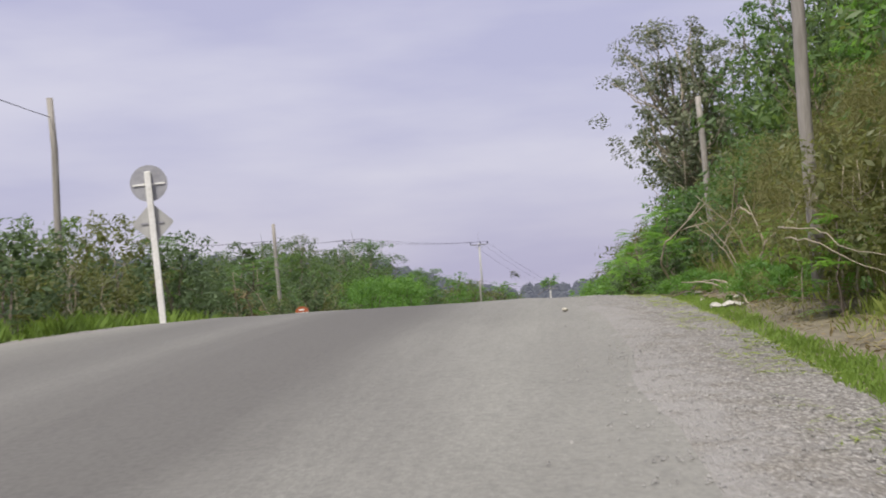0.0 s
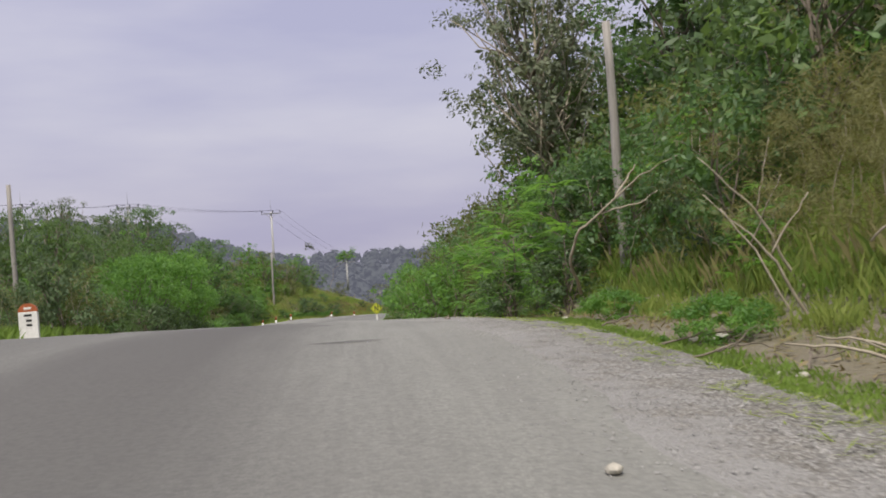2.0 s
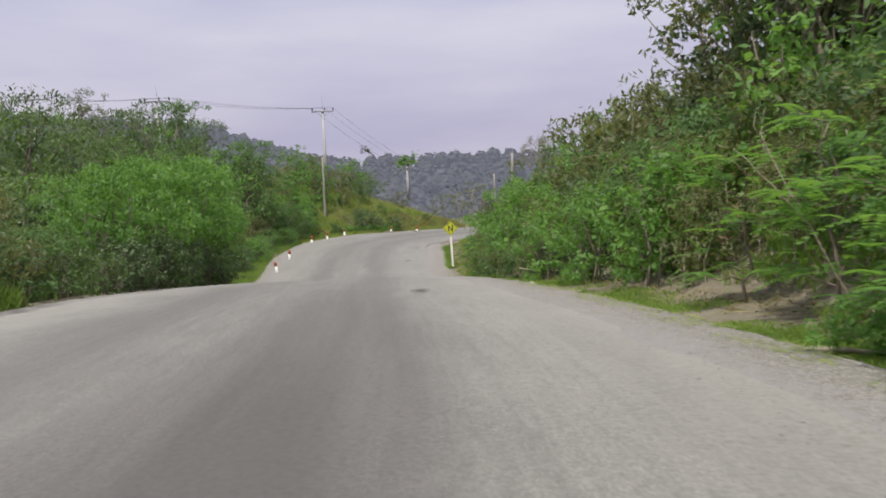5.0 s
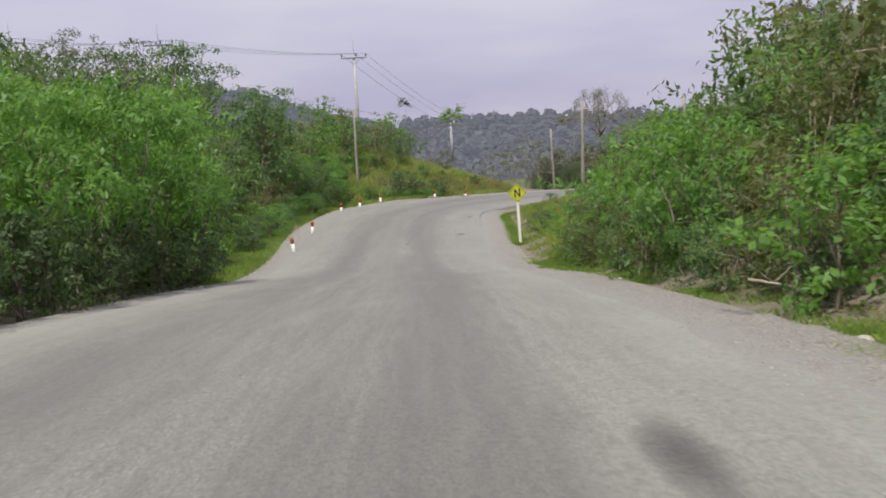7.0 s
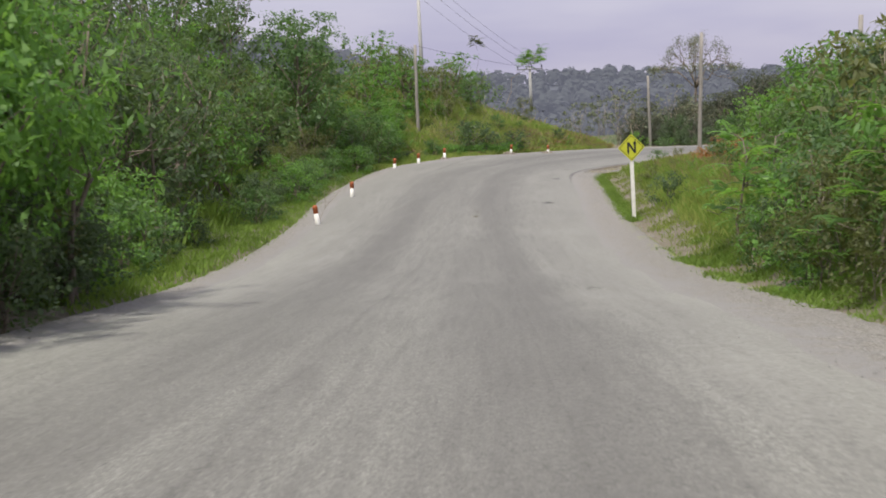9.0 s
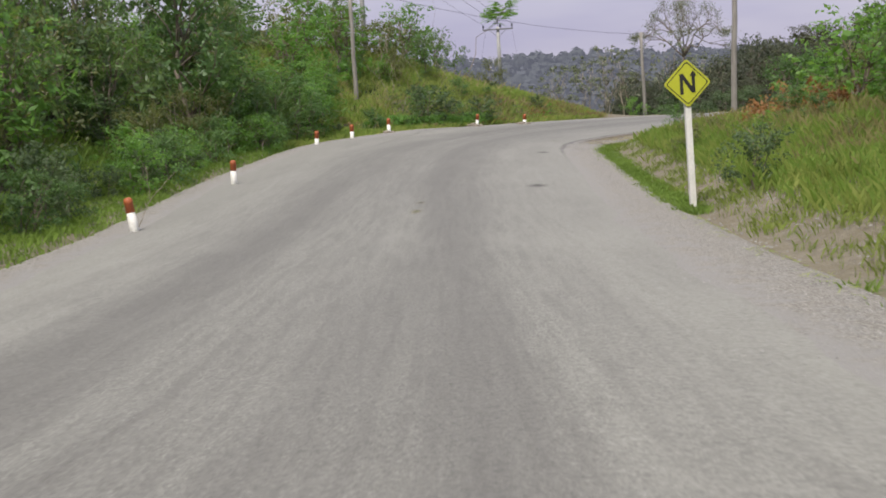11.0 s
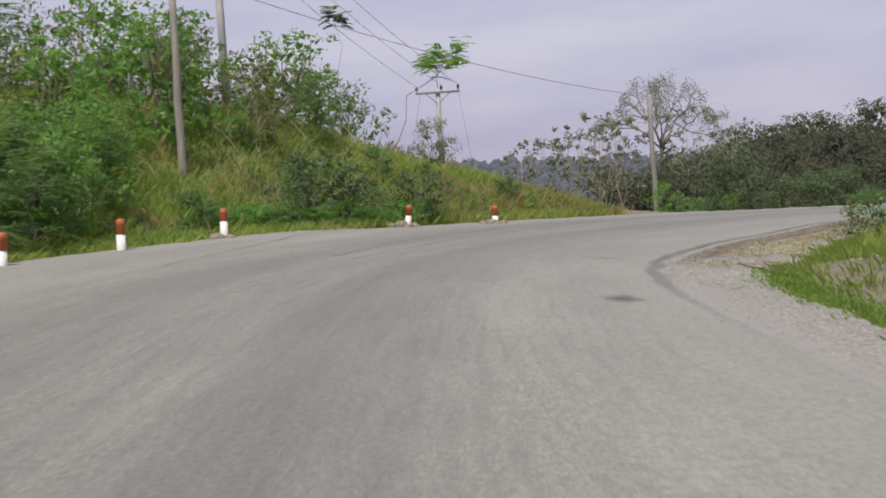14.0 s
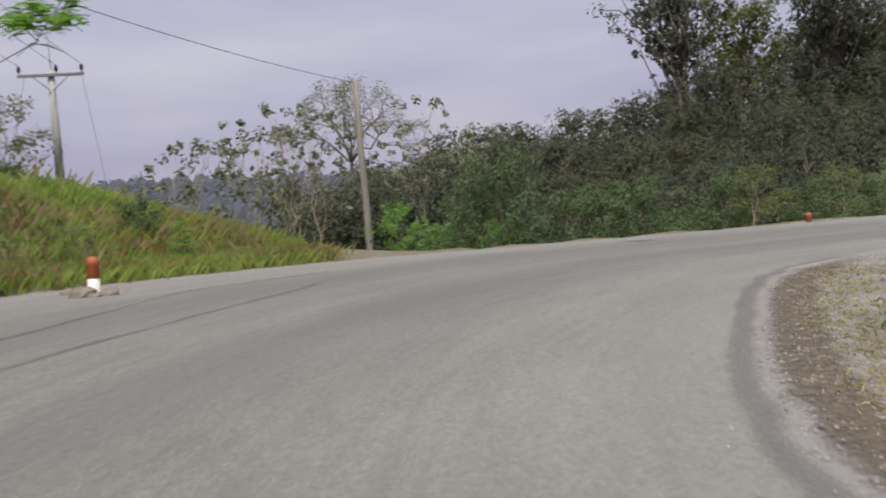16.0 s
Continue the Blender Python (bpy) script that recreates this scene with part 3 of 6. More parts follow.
def plant(name, seed, h, r, low, clumps, per, spread, ll, lw, mat, label, category, trunk=0.05, stems=1, bark=None, lean=(0, 0), limb_share=0.3, droop=0.2, inner=0.22):
    """A shrub or tree: one thing with a branching trunk and a leafy crown."""
    rng = np.random.default_rng(seed)
    base = tagged(new(name), label, category)
    pts, c, out = clump_points(rng, h, r, low, clumps, per, spread, lean)
    # larger leaves deep inside close the crown
    pick = rng.permutation(len(pts))[: int(len(pts) * inner)]
    deep, facing = pts[pick], np.vstack([out, out[pick]])
    deep = (deep - [0, 0, low]) * [0.68, 0.68, 0.86] + [0, 0, low * 0.8 + 0.05]
    v, f = leaf_quads(rng, np.vstack([pts, deep]), np.r_[np.full(len(pts), ll), np.full(len(deep), ll * 1.5)], np.r_[np.full(len(pts), lw), np.full(len(deep), lw * 1.9)], droop, 0.5, facing)
    part("crown", quad_object("crown", v, f, mat), base)
    limbs = []
    for k in range(stems):
        a = np.array([rng.normal(0, 0.12 * r), rng.normal(0, 0.12 * r), -0.25])
        top = np.array([lean[0] * 0.8 + rng.normal(0, 0.25 * r) * (stems > 1), lean[1] * 0.8 + rng.normal(0, 0.25 * r) * (stems > 1), h * rng.uniform(0.72, 0.9)])
        p = bent(rng, a, top, 7, 0.03)
        limbs.append(tube(p, np.linspace(trunk, trunk * 0.25, 7), 6))
        for q in c[rng.permutation(len(c))[: int(len(c) * limb_share / stems)]]:
            at = p[np.clip(int(np.interp(q[2] - 0.25 * h, p[:, 2], np.arange(7))), 0, 5)]
            limbs.append(tube(bent(rng, at, q, 4, 0.07), np.linspace(trunk * 0.42, trunk * 0.1, 4), 3))
    v, f = join(limbs)
    part("trunk", mesh_object("trunk", v, f, bark or M_BARK), base)
    return base


def forking_tree(name, seed, h, fork, r, mat, label):
    """A tree whose trunk forks again and again into a domed crown of thin twigs with few leaves."""
    rng = np.random.default_rng(seed)
    base = tagged(new(name), label, "tree")
    trunk = bent(rng, (0, 0, -0.3), (0, 0, fork), 6, 0.02)
    limbs, tips = [tube(trunk, np.linspace(0.22, 0.15, 6), 7)], []
    grow = [(trunk[-1], np.array([math.cos(a) * 0.75, math.sin(a) * 0.75, rng.uniform(0.5, 1.6)]), 2.75, 0.10, 0) for a in np.arange(7) * 0.9]
    while grow:
        at, d, ln, w, level = grow.pop()
        d = d / np.linalg.norm(d)
        end = at + d * ln * rng.uniform(0.75, 1.2)
        flat_r = math.hypot(end[0], end[1]) / r
        end[2] = min(end[2], fork + (h - fork) * math.sqrt(max(0.12, 1 - 0.8 * flat_r ** 2)))
        limbs.append(tube(bent(rng, at, end, 4, 0.05), np.linspace(w, w * 0.6, 4), 5 if level < 2 else 3))
        if level < 4:
            for k in range(3 if level < 3 else 2):
                grow.append((end, d + rng.normal(0, 0.55, 3) + [0, 0, 0.12], ln * 0.66, w * 0.58, level + 1))
        else:
            tips.append(end)
    tips = np.repeat(np.array(tips), 12, 0)
    pts = tips + rng.normal(0, 0.22, tips.shape)
    v, f = leaf_quads(rng, pts, 0.19, 0.085, 0.1, 0.5, unit(pts - [0, 0, fork]), 0.8)
    part("crown", quad_object("crown", v, f, mat), base)
    v, f = join(limbs)
    part("trunk", mesh_object("trunk", v, f, M_BARK), base)
    return base


def fronds(rng, base_pts, dirs, length, pairs, leaf_len, leaf_wid):
    """Feathery compound leaves: a drooping rib with leaflets on both sides."""
    vs = []
    t = np.linspace(0.12, 1, pairs)
    for b, d in zip(base_pts, dirs):
        L = length * rng.uniform(0.7, 1.25)
        d = d / np.linalg.norm(d)
        side = np.cross(d, (0, 0, 1.0))
        side /= np.linalg.norm(side) + 1e-9
        rib = b + d * (t * L)[:, None] + np.array([0, 0, -0.35 * L]) * (t ** 2)[:, None]
        for s in (-1, 1):
            tip = rib + side * s * leaf_len * (1.15 - 0.6 * t)[:, None] + d * leaf_len * 0.35 + np.array([0, 0, -0.18 * leaf_len])
            m = (rib + tip) / 2
            w = d * leaf_wid / 2
            vs.append(np.stack([rib, m + w, tip, m - w], 1).reshape(-1, 3))
    v = np.vstack(vs)
    return v, np.arange(len(v)).reshape(-1, 4)


def feathery(name, seed, h, r, n, length, pairs, ll, lw, mat, label, category, trunk=0.04, low=0.15, lean=0.0):
    rng = np.random.default_rng(seed)
    base = tagged(new(name), label, category)
    limbs, pts, dirs = [], [], []
    p = bent(rng, (0, 0, -0.2), (rng.normal(0, 0.15), rng.normal(0, 0.15), h * 0.9), 7, 0.03)
    p[:, 0] += lean * np.linspace(0, 1, 7) ** 1.6
    limbs.append(tube(p, np.linspace(trunk, trunk * 0.3, 7), 6))
    for k in range(n):
        t = rng.uniform(low, 1)
        at = np.array([np.interp(t, np.linspace(0, 1, 7), p[:, j]) for j in range(3)])
        th = rng.uniform(0, 2 * np.pi)
        out = r * rng.uniform(0.3, 0.8) * (1.15 - 0.75 * t)
        q = at + np.array([math.cos(th) * out, math.sin(th) * out, rng.uniform(0.0, 0.35) * h * 0.4])
        if k % 2 == 0:
            limbs.append(tube(bent(rng, at, q, 4, 0.05), np.linspace(trunk * 0.4, trunk * 0.12, 4), 3))
        for j in range(4):
            pts.append(at + (q - at) * rng.uniform(0.4, 1))
            dirs.append(np.array([math.cos(th + rng.normal(0, 0.9)), math.sin(th + rng.normal(0, 0.9)), rng.uniform(-0.1, 0.6)]))
    v, f = fronds(rng, pts, dirs, length, pairs, ll, lw)
    part("crown", quad_object("crown", v, f, mat), base)
    v, f = join(limbs)
    part("trunk", mesh_object("trunk", v, f, M_BARK), base)
    return base


def put(kind, x, y, size=1.0, turn=None, sink=0.05, tilt=0.0, tall=1.0):
    """A copy of a model plant on the ground at x, y."""
    z = ground_z(x, y) - sink
    m = pose(x, y, z, tilt, 0, turn if turn is not None else random.uniform(0, 360)) @ Matrix.Diagonal((size, size, size * tall, 1))
    return copy_thing(kind, m)


# lines of sight that the growth leaves open: from x, y to x, y, half width
OPEN = [(5.0, 21.5, 6.8, 26.3, 0.5), (4.6, 9.5, 5.6, 12.8, 0.7), (3.0, 84.0, 4.4, 88.5, 1.2), (6.5, 104.0, 9.0, 108.9, 1.1), (9.0, 132.0, 10.4, 141.2, 1.0), (-6.0, 112.0, -6.0, 120.4, 0.9), (-5.0, 30.5, -5.6, 32.3, 0.9), (-4.3, 13.0, -4.3, 15.3, 0.6)]


def is_open(x, y):
    for ax, ay, bx, by, w in OPEN:
        dx, dy = bx - ax, by - ay
        t = min(1.0, max(0.0, ((x - ax) * dx + (y - ay) * dy) / (dx * dx + dy * dy)))
        if (x - ax - t * dx) ** 2 + (y - ay - t * dy) ** 2 < w * w:
            return True
    return False


def merged(items, label):
    """Many far plants as one object: their crowns and stems joined."""
    slots, vs, fs, ms, n = [], [], [], [], 0
    for kind, m in items:
        a = np.array(m)
        for c in kind.children:
            me = c.data
            v = np.empty(len(me.vertices) * 3, np.float32)
            me.vertices.foreach_get("co", v)
            v = v.reshape(-1, 3) @ a[:3, :3].T + a[:3, 3]
            f = [tuple(i + n for i in q.vertices) for q in me.polygons] if c.name.startswith("trunk") else None
            if me.materials[0] not in slots:
                slots.append(me.materials[0])
            k = slots.index(me.materials[0])
            if f is None:
                q = np.arange(len(v)).reshape(-1, 4) + n
                f = q.tolist()
            vs.append(v)
            fs += f
            ms += [k] * len(f)
            n += len(v)
    return tagged(mesh_object("thicket", np.vstack(vs).tolist(), fs, slots, "stuff", None, ms, False), label, "thicket")


def scatter(kinds, n, seed, where, ysize, xr, yr, gap=0.7, thicket=""):
    """Copies over a stretch: where(x, y, s, u, off) says how welcome a plant is there."""
    rng = random.Random(seed)
    spots, made, tries, items = [], 0, 0, []
    while made < n and tries < n * 60:
        tries += 1
        x, y = rng.uniform(*xr), rng.uniform(*yr)
        s, u, k = station([x], [y])
        off = max(u[0] - LINE[k[0], 4], -u[0] - LINE[k[0], 3])
        if rng.random() > where(x, y, s[0], u[0], off):
            continue
        if any((x - a) ** 2 + (y - b) ** 2 < gap * gap for a, b in spots):
            continue
        kind = rng.choices([k_ for k_, _ in kinds], [w for _, w in kinds])[0]
        size, turn, tilt, tall = rng.uniform(*ysize), rng.uniform(0, 360), rng.uniform(-6, 6), rng.uniform(0.85, 1.2)
        if size > 0.42 and is_open(x, y):
            continue
        spots.append((x, y))
        m = pose(x, y, ground_z(x, y) - 0.08, tilt, 0, turn) @ Matrix.Diagonal((size, size, size * tall, 1))
        if thicket:
            items.append((kind, m))
        else:
            copy_thing(kind, m)
        made += 1
    if thicket:
        merged(items, thicket)
    return made


GREEN, DARK, OLIVE = "dense green leafy shrub on the roadside slope", "dark green leafy bush in the shade", "olive leafy shrub with thin bare stems"
shrub_a = plant("shrub", 1, 2.3, 1.15, 0.15, 36, 38, 0.24, 0.13, 0.052, M_LEAF_A, GREEN, "shrub", 0.03, 3)
shrub_b = plant("shrub", 2, 2.6, 1.3, 0.1, 36, 36, 0.26, 0.145, 0.058, M_LEAF_B, "bright green broad-leaved shrub on the slope", "shrub", 0.03, 3)
shrub_c = plant("shrub", 3, 2.2, 1.25, 0.1, 36, 36, 0.26, 0.13, 0.056, M_LEAF_C, DARK, "shrub", 0.03, 3)
shrub_d = plant("shrub", 4, 2.4, 1.2, 0.2, 34, 38, 0.25, 0.13, 0.042, M_LEAF_D, OLIVE, "shrub", 0.025, 4, M_PALE)
bush_a = plant("bush", 41, 3.5, 1.75, 0.15, 58, 20, 0.29, 0.22, 0.068, M_LEAF_F, "large dense green bush with drooping leaves", "bush", 0.05, 4, None, (0, 0), 0.3, 0.5)
bush_b = plant("bush", 42, 3.7, 1.8, 0.1, 58, 16, 0.29, 0.22, 0.09, M_LEAF_B, "large bright green broad-leaved bush", "bush", 0.05, 4)
bush_c = plant("bush", 43, 3.4, 1.8, 0.1, 58, 16, 0.31, 0.21, 0.108, M_LEAF_C, "large dark green bush", "bush", 0.05, 4)
bush_d = plant("bush", 44, 3.3, 1.6, 0.2, 52, 18, 0.30, 0.20, 0.073, M_LEAF_D, "large olive bush with bare pale stems", "bush", 0.035, 6, M_PALE)
dry = plant("dry_bush", 5, 1.6, 1.0, 0.1, 28, 44, 0.22, 0.10, 0.028, M_DRY, "dry brown bush with withered leaves", "bush", 0.02, 5, M_PALE)
tree_a = plant("tree", 6, 5.6, 2.0, 0.7, 58, 30, 0.34, 0.24, 0.055, M_LEAF_F, "slender green tree on the roadside hill", "tree", 0.08, 2, None, (0, 0), 0.3, 0.7)
tree_b = plant("tree", 7, 6.2, 2.2, 0.8, 58, 24, 0.36, 0.22, 0.075, M_LEAF_C, "dark green tree with a dense crown", "tree", 0.09, 2)
tree_c = plant("tree", 8, 5.2, 1.8, 0.7, 54, 24, 0.32, 0.22, 0.07, M_LEAF_B, "bright green young tree with broad leaves", "tree", 0.07, 2)
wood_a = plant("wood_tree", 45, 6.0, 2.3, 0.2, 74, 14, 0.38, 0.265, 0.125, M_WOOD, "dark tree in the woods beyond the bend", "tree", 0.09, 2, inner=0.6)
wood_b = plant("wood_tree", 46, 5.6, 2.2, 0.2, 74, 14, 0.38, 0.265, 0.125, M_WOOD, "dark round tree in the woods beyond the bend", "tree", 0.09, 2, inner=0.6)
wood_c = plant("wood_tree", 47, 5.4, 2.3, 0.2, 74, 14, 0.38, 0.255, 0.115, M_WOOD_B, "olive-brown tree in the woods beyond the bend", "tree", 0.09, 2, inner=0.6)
fern_a = feathery("feathery_shrub", 10, 2.3, 1.3, 22, 0.55, 8, 0.15, 0.05, M_LEAF_B, "bright green feathery-leaved shrub at the roadside", "shrub")
fern_b = feathery("feathery_shrub", 11, 3.2, 1.6, 26, 0.65, 8, 0.18, 0.056, M_LEAF_A, "green feathery-leaved young tree", "shrub", 0.045)
fern_c = feathery("feathery_shrub", 12, 3.0, 1.7, 28, 0.6, 9, 0.16, 0.05, M_LEAF_B, "bright green feathery young tree leaning over the verge", "shrub", 0.04)
clump = plant("green_clump", 48, 0.8, 0.75, 0.02, 60, 64, 0.12, 0.075, 0.024, M_LEAF_B, "low dense bright green feathery clump at the foot of the slope", "shrub", 0.012, 5, None, (0, 0), 0.2, 0.1, 0.15)
brush = plant("brush", 49, 1.9, 1.1, 0.05, 60, 46, 0.20, 0.15, 0.009, M_BROWN, "olive-brown dry brushwood with thin stalks on the slope", "bush", 0.016, 1, M_PALE, (0, 0), 0.0, 0.1, 0.0)
canopy = plant("leaning_tree", 50, 4.8, 2.1, 1.7, 56, 80, 0.38, 0.20, 0.066, M_LEAF_B, "tree with drooping bright green leaves over a dark underside", "tree", 0.09, 3, None, (0.7, 0), 0.3, 0.7, 0.08)
MODELS = (fern_c, clump, brush, canopy, shrub_a, shrub_b, shrub_c, shrub_d, bush_a, bush_b, bush_c, bush_d, wood_a, wood_b, wood_c, dry, tree_a, tree_b, tree_c, fern_a, fern_b)
# the models themselves stand hidden from sight among the growth on the hill
for n, ob in enumerate(MODELS):
    ob.matrix_basis = pose(14 + 1.5 * (n % 4), 4 + 2.4 * n, 0)
    ob.location.z = ground_z(ob.location.x, ob.location.y) - 0.05

# slope on the east side, up to the sign
def east(lo, hi):
    return lambda x, y, s, u, off: 1.0 if u > 0 and lo < off < hi else 0


def west(lo, hi):
    return lambda x, y, s, u, off: 1.0 if u < 0 and lo < off < hi else 0


def round_hollow(lo, hi):
    """As east, but clear of the hollow of straw-coloured brush on the slope."""
    return lambda x, y, s, u, off: 1.0 if u > 0 and lo < off < hi and not (9.0 < y < 19.5 and off > 2.9) else 0


T_HILL = "dense green thicket of shrubs on the slope"
scatter([(shrub_a, 2), (shrub_d, 4), (dry, 2), (fern_a, 4), (shrub_c, 1)], 56, 1, round_hollow(3.5, 4.8), (0.3, 0.62), (3, 10), (-2, 42), 0.6)
scatter([(shrub_a, 4), (shrub_c, 2), (shrub_d, 5), (fern_b, 2), (dry, 1)], 58, 2, round_hollow(3.7, 5.6), (0.75, 1.15), (5, 13), (0, 60), 0.75)
scatter([(bush_a, 4), (bush_b, 1), (bush_c, 3), (bush_d, 3)], 42, 29, east(5.0, 9.5), (0.75, 1.1), (5, 14), (0, 60), 1.1, T_HILL)
scatter([(tree_a, 4), (tree_b, 4), (tree_c, 1)], 30, 3, east(7.0, 11.5), (0.8, 1.2), (8, 22), (0, 52), 1.2)
scatter([(bush_a, 3), (bush_b, 2), (bush_d, 1)], 12, 30, east(8.5, 12), (0.9, 1.2), (8, 22), (0, 54), 1.5, T_HILL)
scatter([(shrub_a, 4), (shrub_b, 5), (shrub_c, 1), (fern_a, 3), (shrub_d, 1), (shrub_d, 4)], 54, 31, east(2.0, 4.4), (0.6, 1.0), (3, 10), (38, 74), 0.72)
scatter([(bush_a, 4), (bush_b, 3), (bush_c, 2), (bush_d, 2)], 34, 32, east(4.2, 9.0), (0.75, 1.1), (5, 14), (50, 77), 1.1, T_HILL)
scatter([(bush_a, 3), (bush_b, 3), (tree_c, 1)], 13, 33, east(8.5, 11.5), (0.8, 1.1), (9, 20), (58, 100), 1.4, T_HILL)
scatter([(bush_b, 3), (bush_a, 3)], 14, 34, east(6.8, 9.5), (0.6, 0.95), (7, 16), (76, 99), 1.0)
scatter([(shrub_d, 3), (fern_a, 1), (shrub_a, 1)], 14, 35, east(2.8, 6.5), (0.25, 0.5), (3, 12), (66, 104), 1.2)
scatter([(brush, 1)], 18, 36, east(3.2, 6.2), (0.7, 1.1), (5, 10), (3, 10), 0.8)
scatter([(brush, 1)], 44, 39, east(3.4, 6.8), (0.65, 1.1), (5, 11), (9.5, 19), 0.62)
scatter([(shrub_b, 3), (shrub_d, 3), (fern_a, 2), (shrub_a, 2)], 26, 40, east(3.1, 4.9), (0.45, 0.85), (4, 10), (22, 46), 0.75)
scatter([(brush, 1)], 8, 37, east(4.0, 6.2), (0.6, 0.9), (5, 10), (26, 56), 1.2)
scatter([(shrub_d, 3), (shrub_a, 3), (fern_a, 2), (shrub_c, 1)], 24, 38, east(1.75, 2.8), (0.35, 0.6), (2, 8), (48, 72), 0.7)
# growth on the west side
scatter([(shrub_a, 2), (shrub_c, 8), (shrub_d, 2), (brush, 1), (dry, 1), (fern_b, 1)], 66, 4, west(1.3, 6.5), (0.65, 1.08), (-14, -4), (5, 46), 0.95)
scatter([(bush_a, 3), (bush_c, 3), (bush_d, 2)], 12, 41, west(5, 10), (0.7, 1.05), (-22, -8), (8, 60), 1.5, "tangled green bushes below the road")
scatter([(bush_c, 5), (bush_a, 3), (shrub_a, 2)], 36, 42, west(0.75, 2.2), (0.28, 0.5), (-12, -4), (44, 64.5), 0.65)
scatter([(bush_b, 2), (bush_a, 3), (bush_d, 3)], 12, 44, west(4.0, 7.5), (0.7, 0.95), (-14, -4), (46, 66), 1.2)
scatter([(bush_a, 4), (bush_c, 1), (bush_d, 5), (bush_b, 2), (tree_a, 1)], 50, 43, west(4.2, 9.5), (0.75, 1.15), (-18, -5), (63, 104), 1.0, "dense green bushes on the rising ground")
scatter([(tree_a, 4), (tree_b, 3), (tree_c, 3)], 32, 5, west(8, 15), (0.85, 1.2), (-30, -10), (64, 106), 1.4)
scatter([(shrub_a, 3), (shrub_c, 2), (shrub_d, 2), (shrub_b, 2), (fern_b, 2)], 34, 6, west(2.8, 7.5), (0.75, 1.2), (-18, -5), (99, 114), 0.85, "leafy shrubs on the slope behind the guide posts")
scatter([(shrub_c, 2), (shrub_a, 1)], 10, 61, west(2.2, 3.8), (0.25, 0.5), (-14, -5), (64, 84), 1.0)
scatter([(shrub_c, 2), (shrub_a, 3), (fern_a, 1), (shrub_b, 1)], 30, 66, west(1.5, 3.4), (0.32, 0.68), (-14, -5), (86, 108), 0.7)
scatter([(shrub_a, 3), (fern_b, 4), (shrub_b, 2), (bush_a, 1)], 26, 65, lambda x, y, s, u, off: 1.0 if u < 0 and 1.6 < off < 5.5 and x < -5.2 else 0, (0.55, 0.85), (-13, -5), (107, 121), 0.75, "mixed green shrubs round the foot of the pole")
for n, (x, y, k) in enumerate([(-10.2, 63.5, 0.9), (-11.2, 66.5, 1.0), (-10.4, 69.5, 0.95), (-11.6, 72.5, 1.05), (-10.8, 76.0, 0.95), (-12.0, 79.5, 1.05), (-9.6, 60.5, 0.95), (-10.6, 84.0, 0.85), (-12.2, 88.0, 0.95), (-11.0, 92.0, 0.85), (-9.4, 78.0, 0.8), (-13.5, 84.0, 1.1)]):
    put((tree_a, tree_b, tree_c)[n % 3], x, y, k, 61.0 * n)
for n, (x, y, k) in enumerate([(-14.0, 101.0, 1.15), (-16.5, 104.5, 1.25), (-14.5, 108.0, 1.2), (-19.0, 109.0, 1.3), (-13.6, 95.5, 1.1), (-17.5, 98.0, 1.25)]):
    put((tree_a, tree_c, tree_b)[n % 3], x, y, k, 83.0 * n)
# crest of the grassy bank
scatter([(bush_d, 3), (bush_a, 4), (bush_b, 2), (fern_b, 2)], 30, 62, west(6.5, 15), (0.6, 0.98), (-18, -2.5), (112, 142), 1.0)
scatter([(shrub_d, 4), (shrub_a, 3), (shrub_b, 1), (fern_b, 1)], 24, 63, west(6.0, 17), (0.4, 0.75), (-12, 0.5), (116, 146), 0.9, "olive shrubs on the crest of the grassy bank")
scatter([(shrub_c, 4), (shrub_a, 4), (fern_b, 2)], 24, 64, west(1.8, 7.5), (0.22, 0.5), (-9, 3), (111, 134), 0.8)
# woods beyond the bend
WOOD = "dark dense woods beyond the bend"


def across(lo, hi, near=0.0):
    """Places on the wooded hill, by their distance from the outer edge of the road."""
    return lambda x, y, s, u, off: 1.0 if u < 0 and lo < off < hi and x > 9.0 + near * (y - 130) and s > 172 else 0


scatter([(shrub_c, 5), (shrub_d, 1), (shrub_a, 1)], 60, 73, across(2.2, 9.0), (0.6, 0.95), (10, 62), (126, 148), 0.9, "dark undergrowth along the edge of the woods")
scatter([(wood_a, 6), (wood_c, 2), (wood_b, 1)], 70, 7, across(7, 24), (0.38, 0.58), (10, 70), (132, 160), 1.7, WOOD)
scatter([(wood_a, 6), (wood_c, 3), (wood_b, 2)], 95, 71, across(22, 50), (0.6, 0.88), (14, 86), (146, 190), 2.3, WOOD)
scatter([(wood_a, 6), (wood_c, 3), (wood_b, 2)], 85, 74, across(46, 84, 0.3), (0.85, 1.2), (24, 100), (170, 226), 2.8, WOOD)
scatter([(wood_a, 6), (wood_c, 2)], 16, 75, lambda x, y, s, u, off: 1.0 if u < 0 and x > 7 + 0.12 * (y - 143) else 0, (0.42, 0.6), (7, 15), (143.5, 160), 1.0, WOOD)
# inside of the bend
scatter([(shrub_a, 2), (shrub_b, 2), (shrub_d, 3)], 24, 8, east(6.8, 14), (0.6, 1.0), (9, 20), (100, 118), 1.2, "green shrubs inside the bend")

# single plants that stand out
def single(ob, x, y, turn=0.0, sink=0.1):
    ob.matrix_basis = pose(x, y, ground_z(x, y) - sink, 0, 0, turn)
    return ob


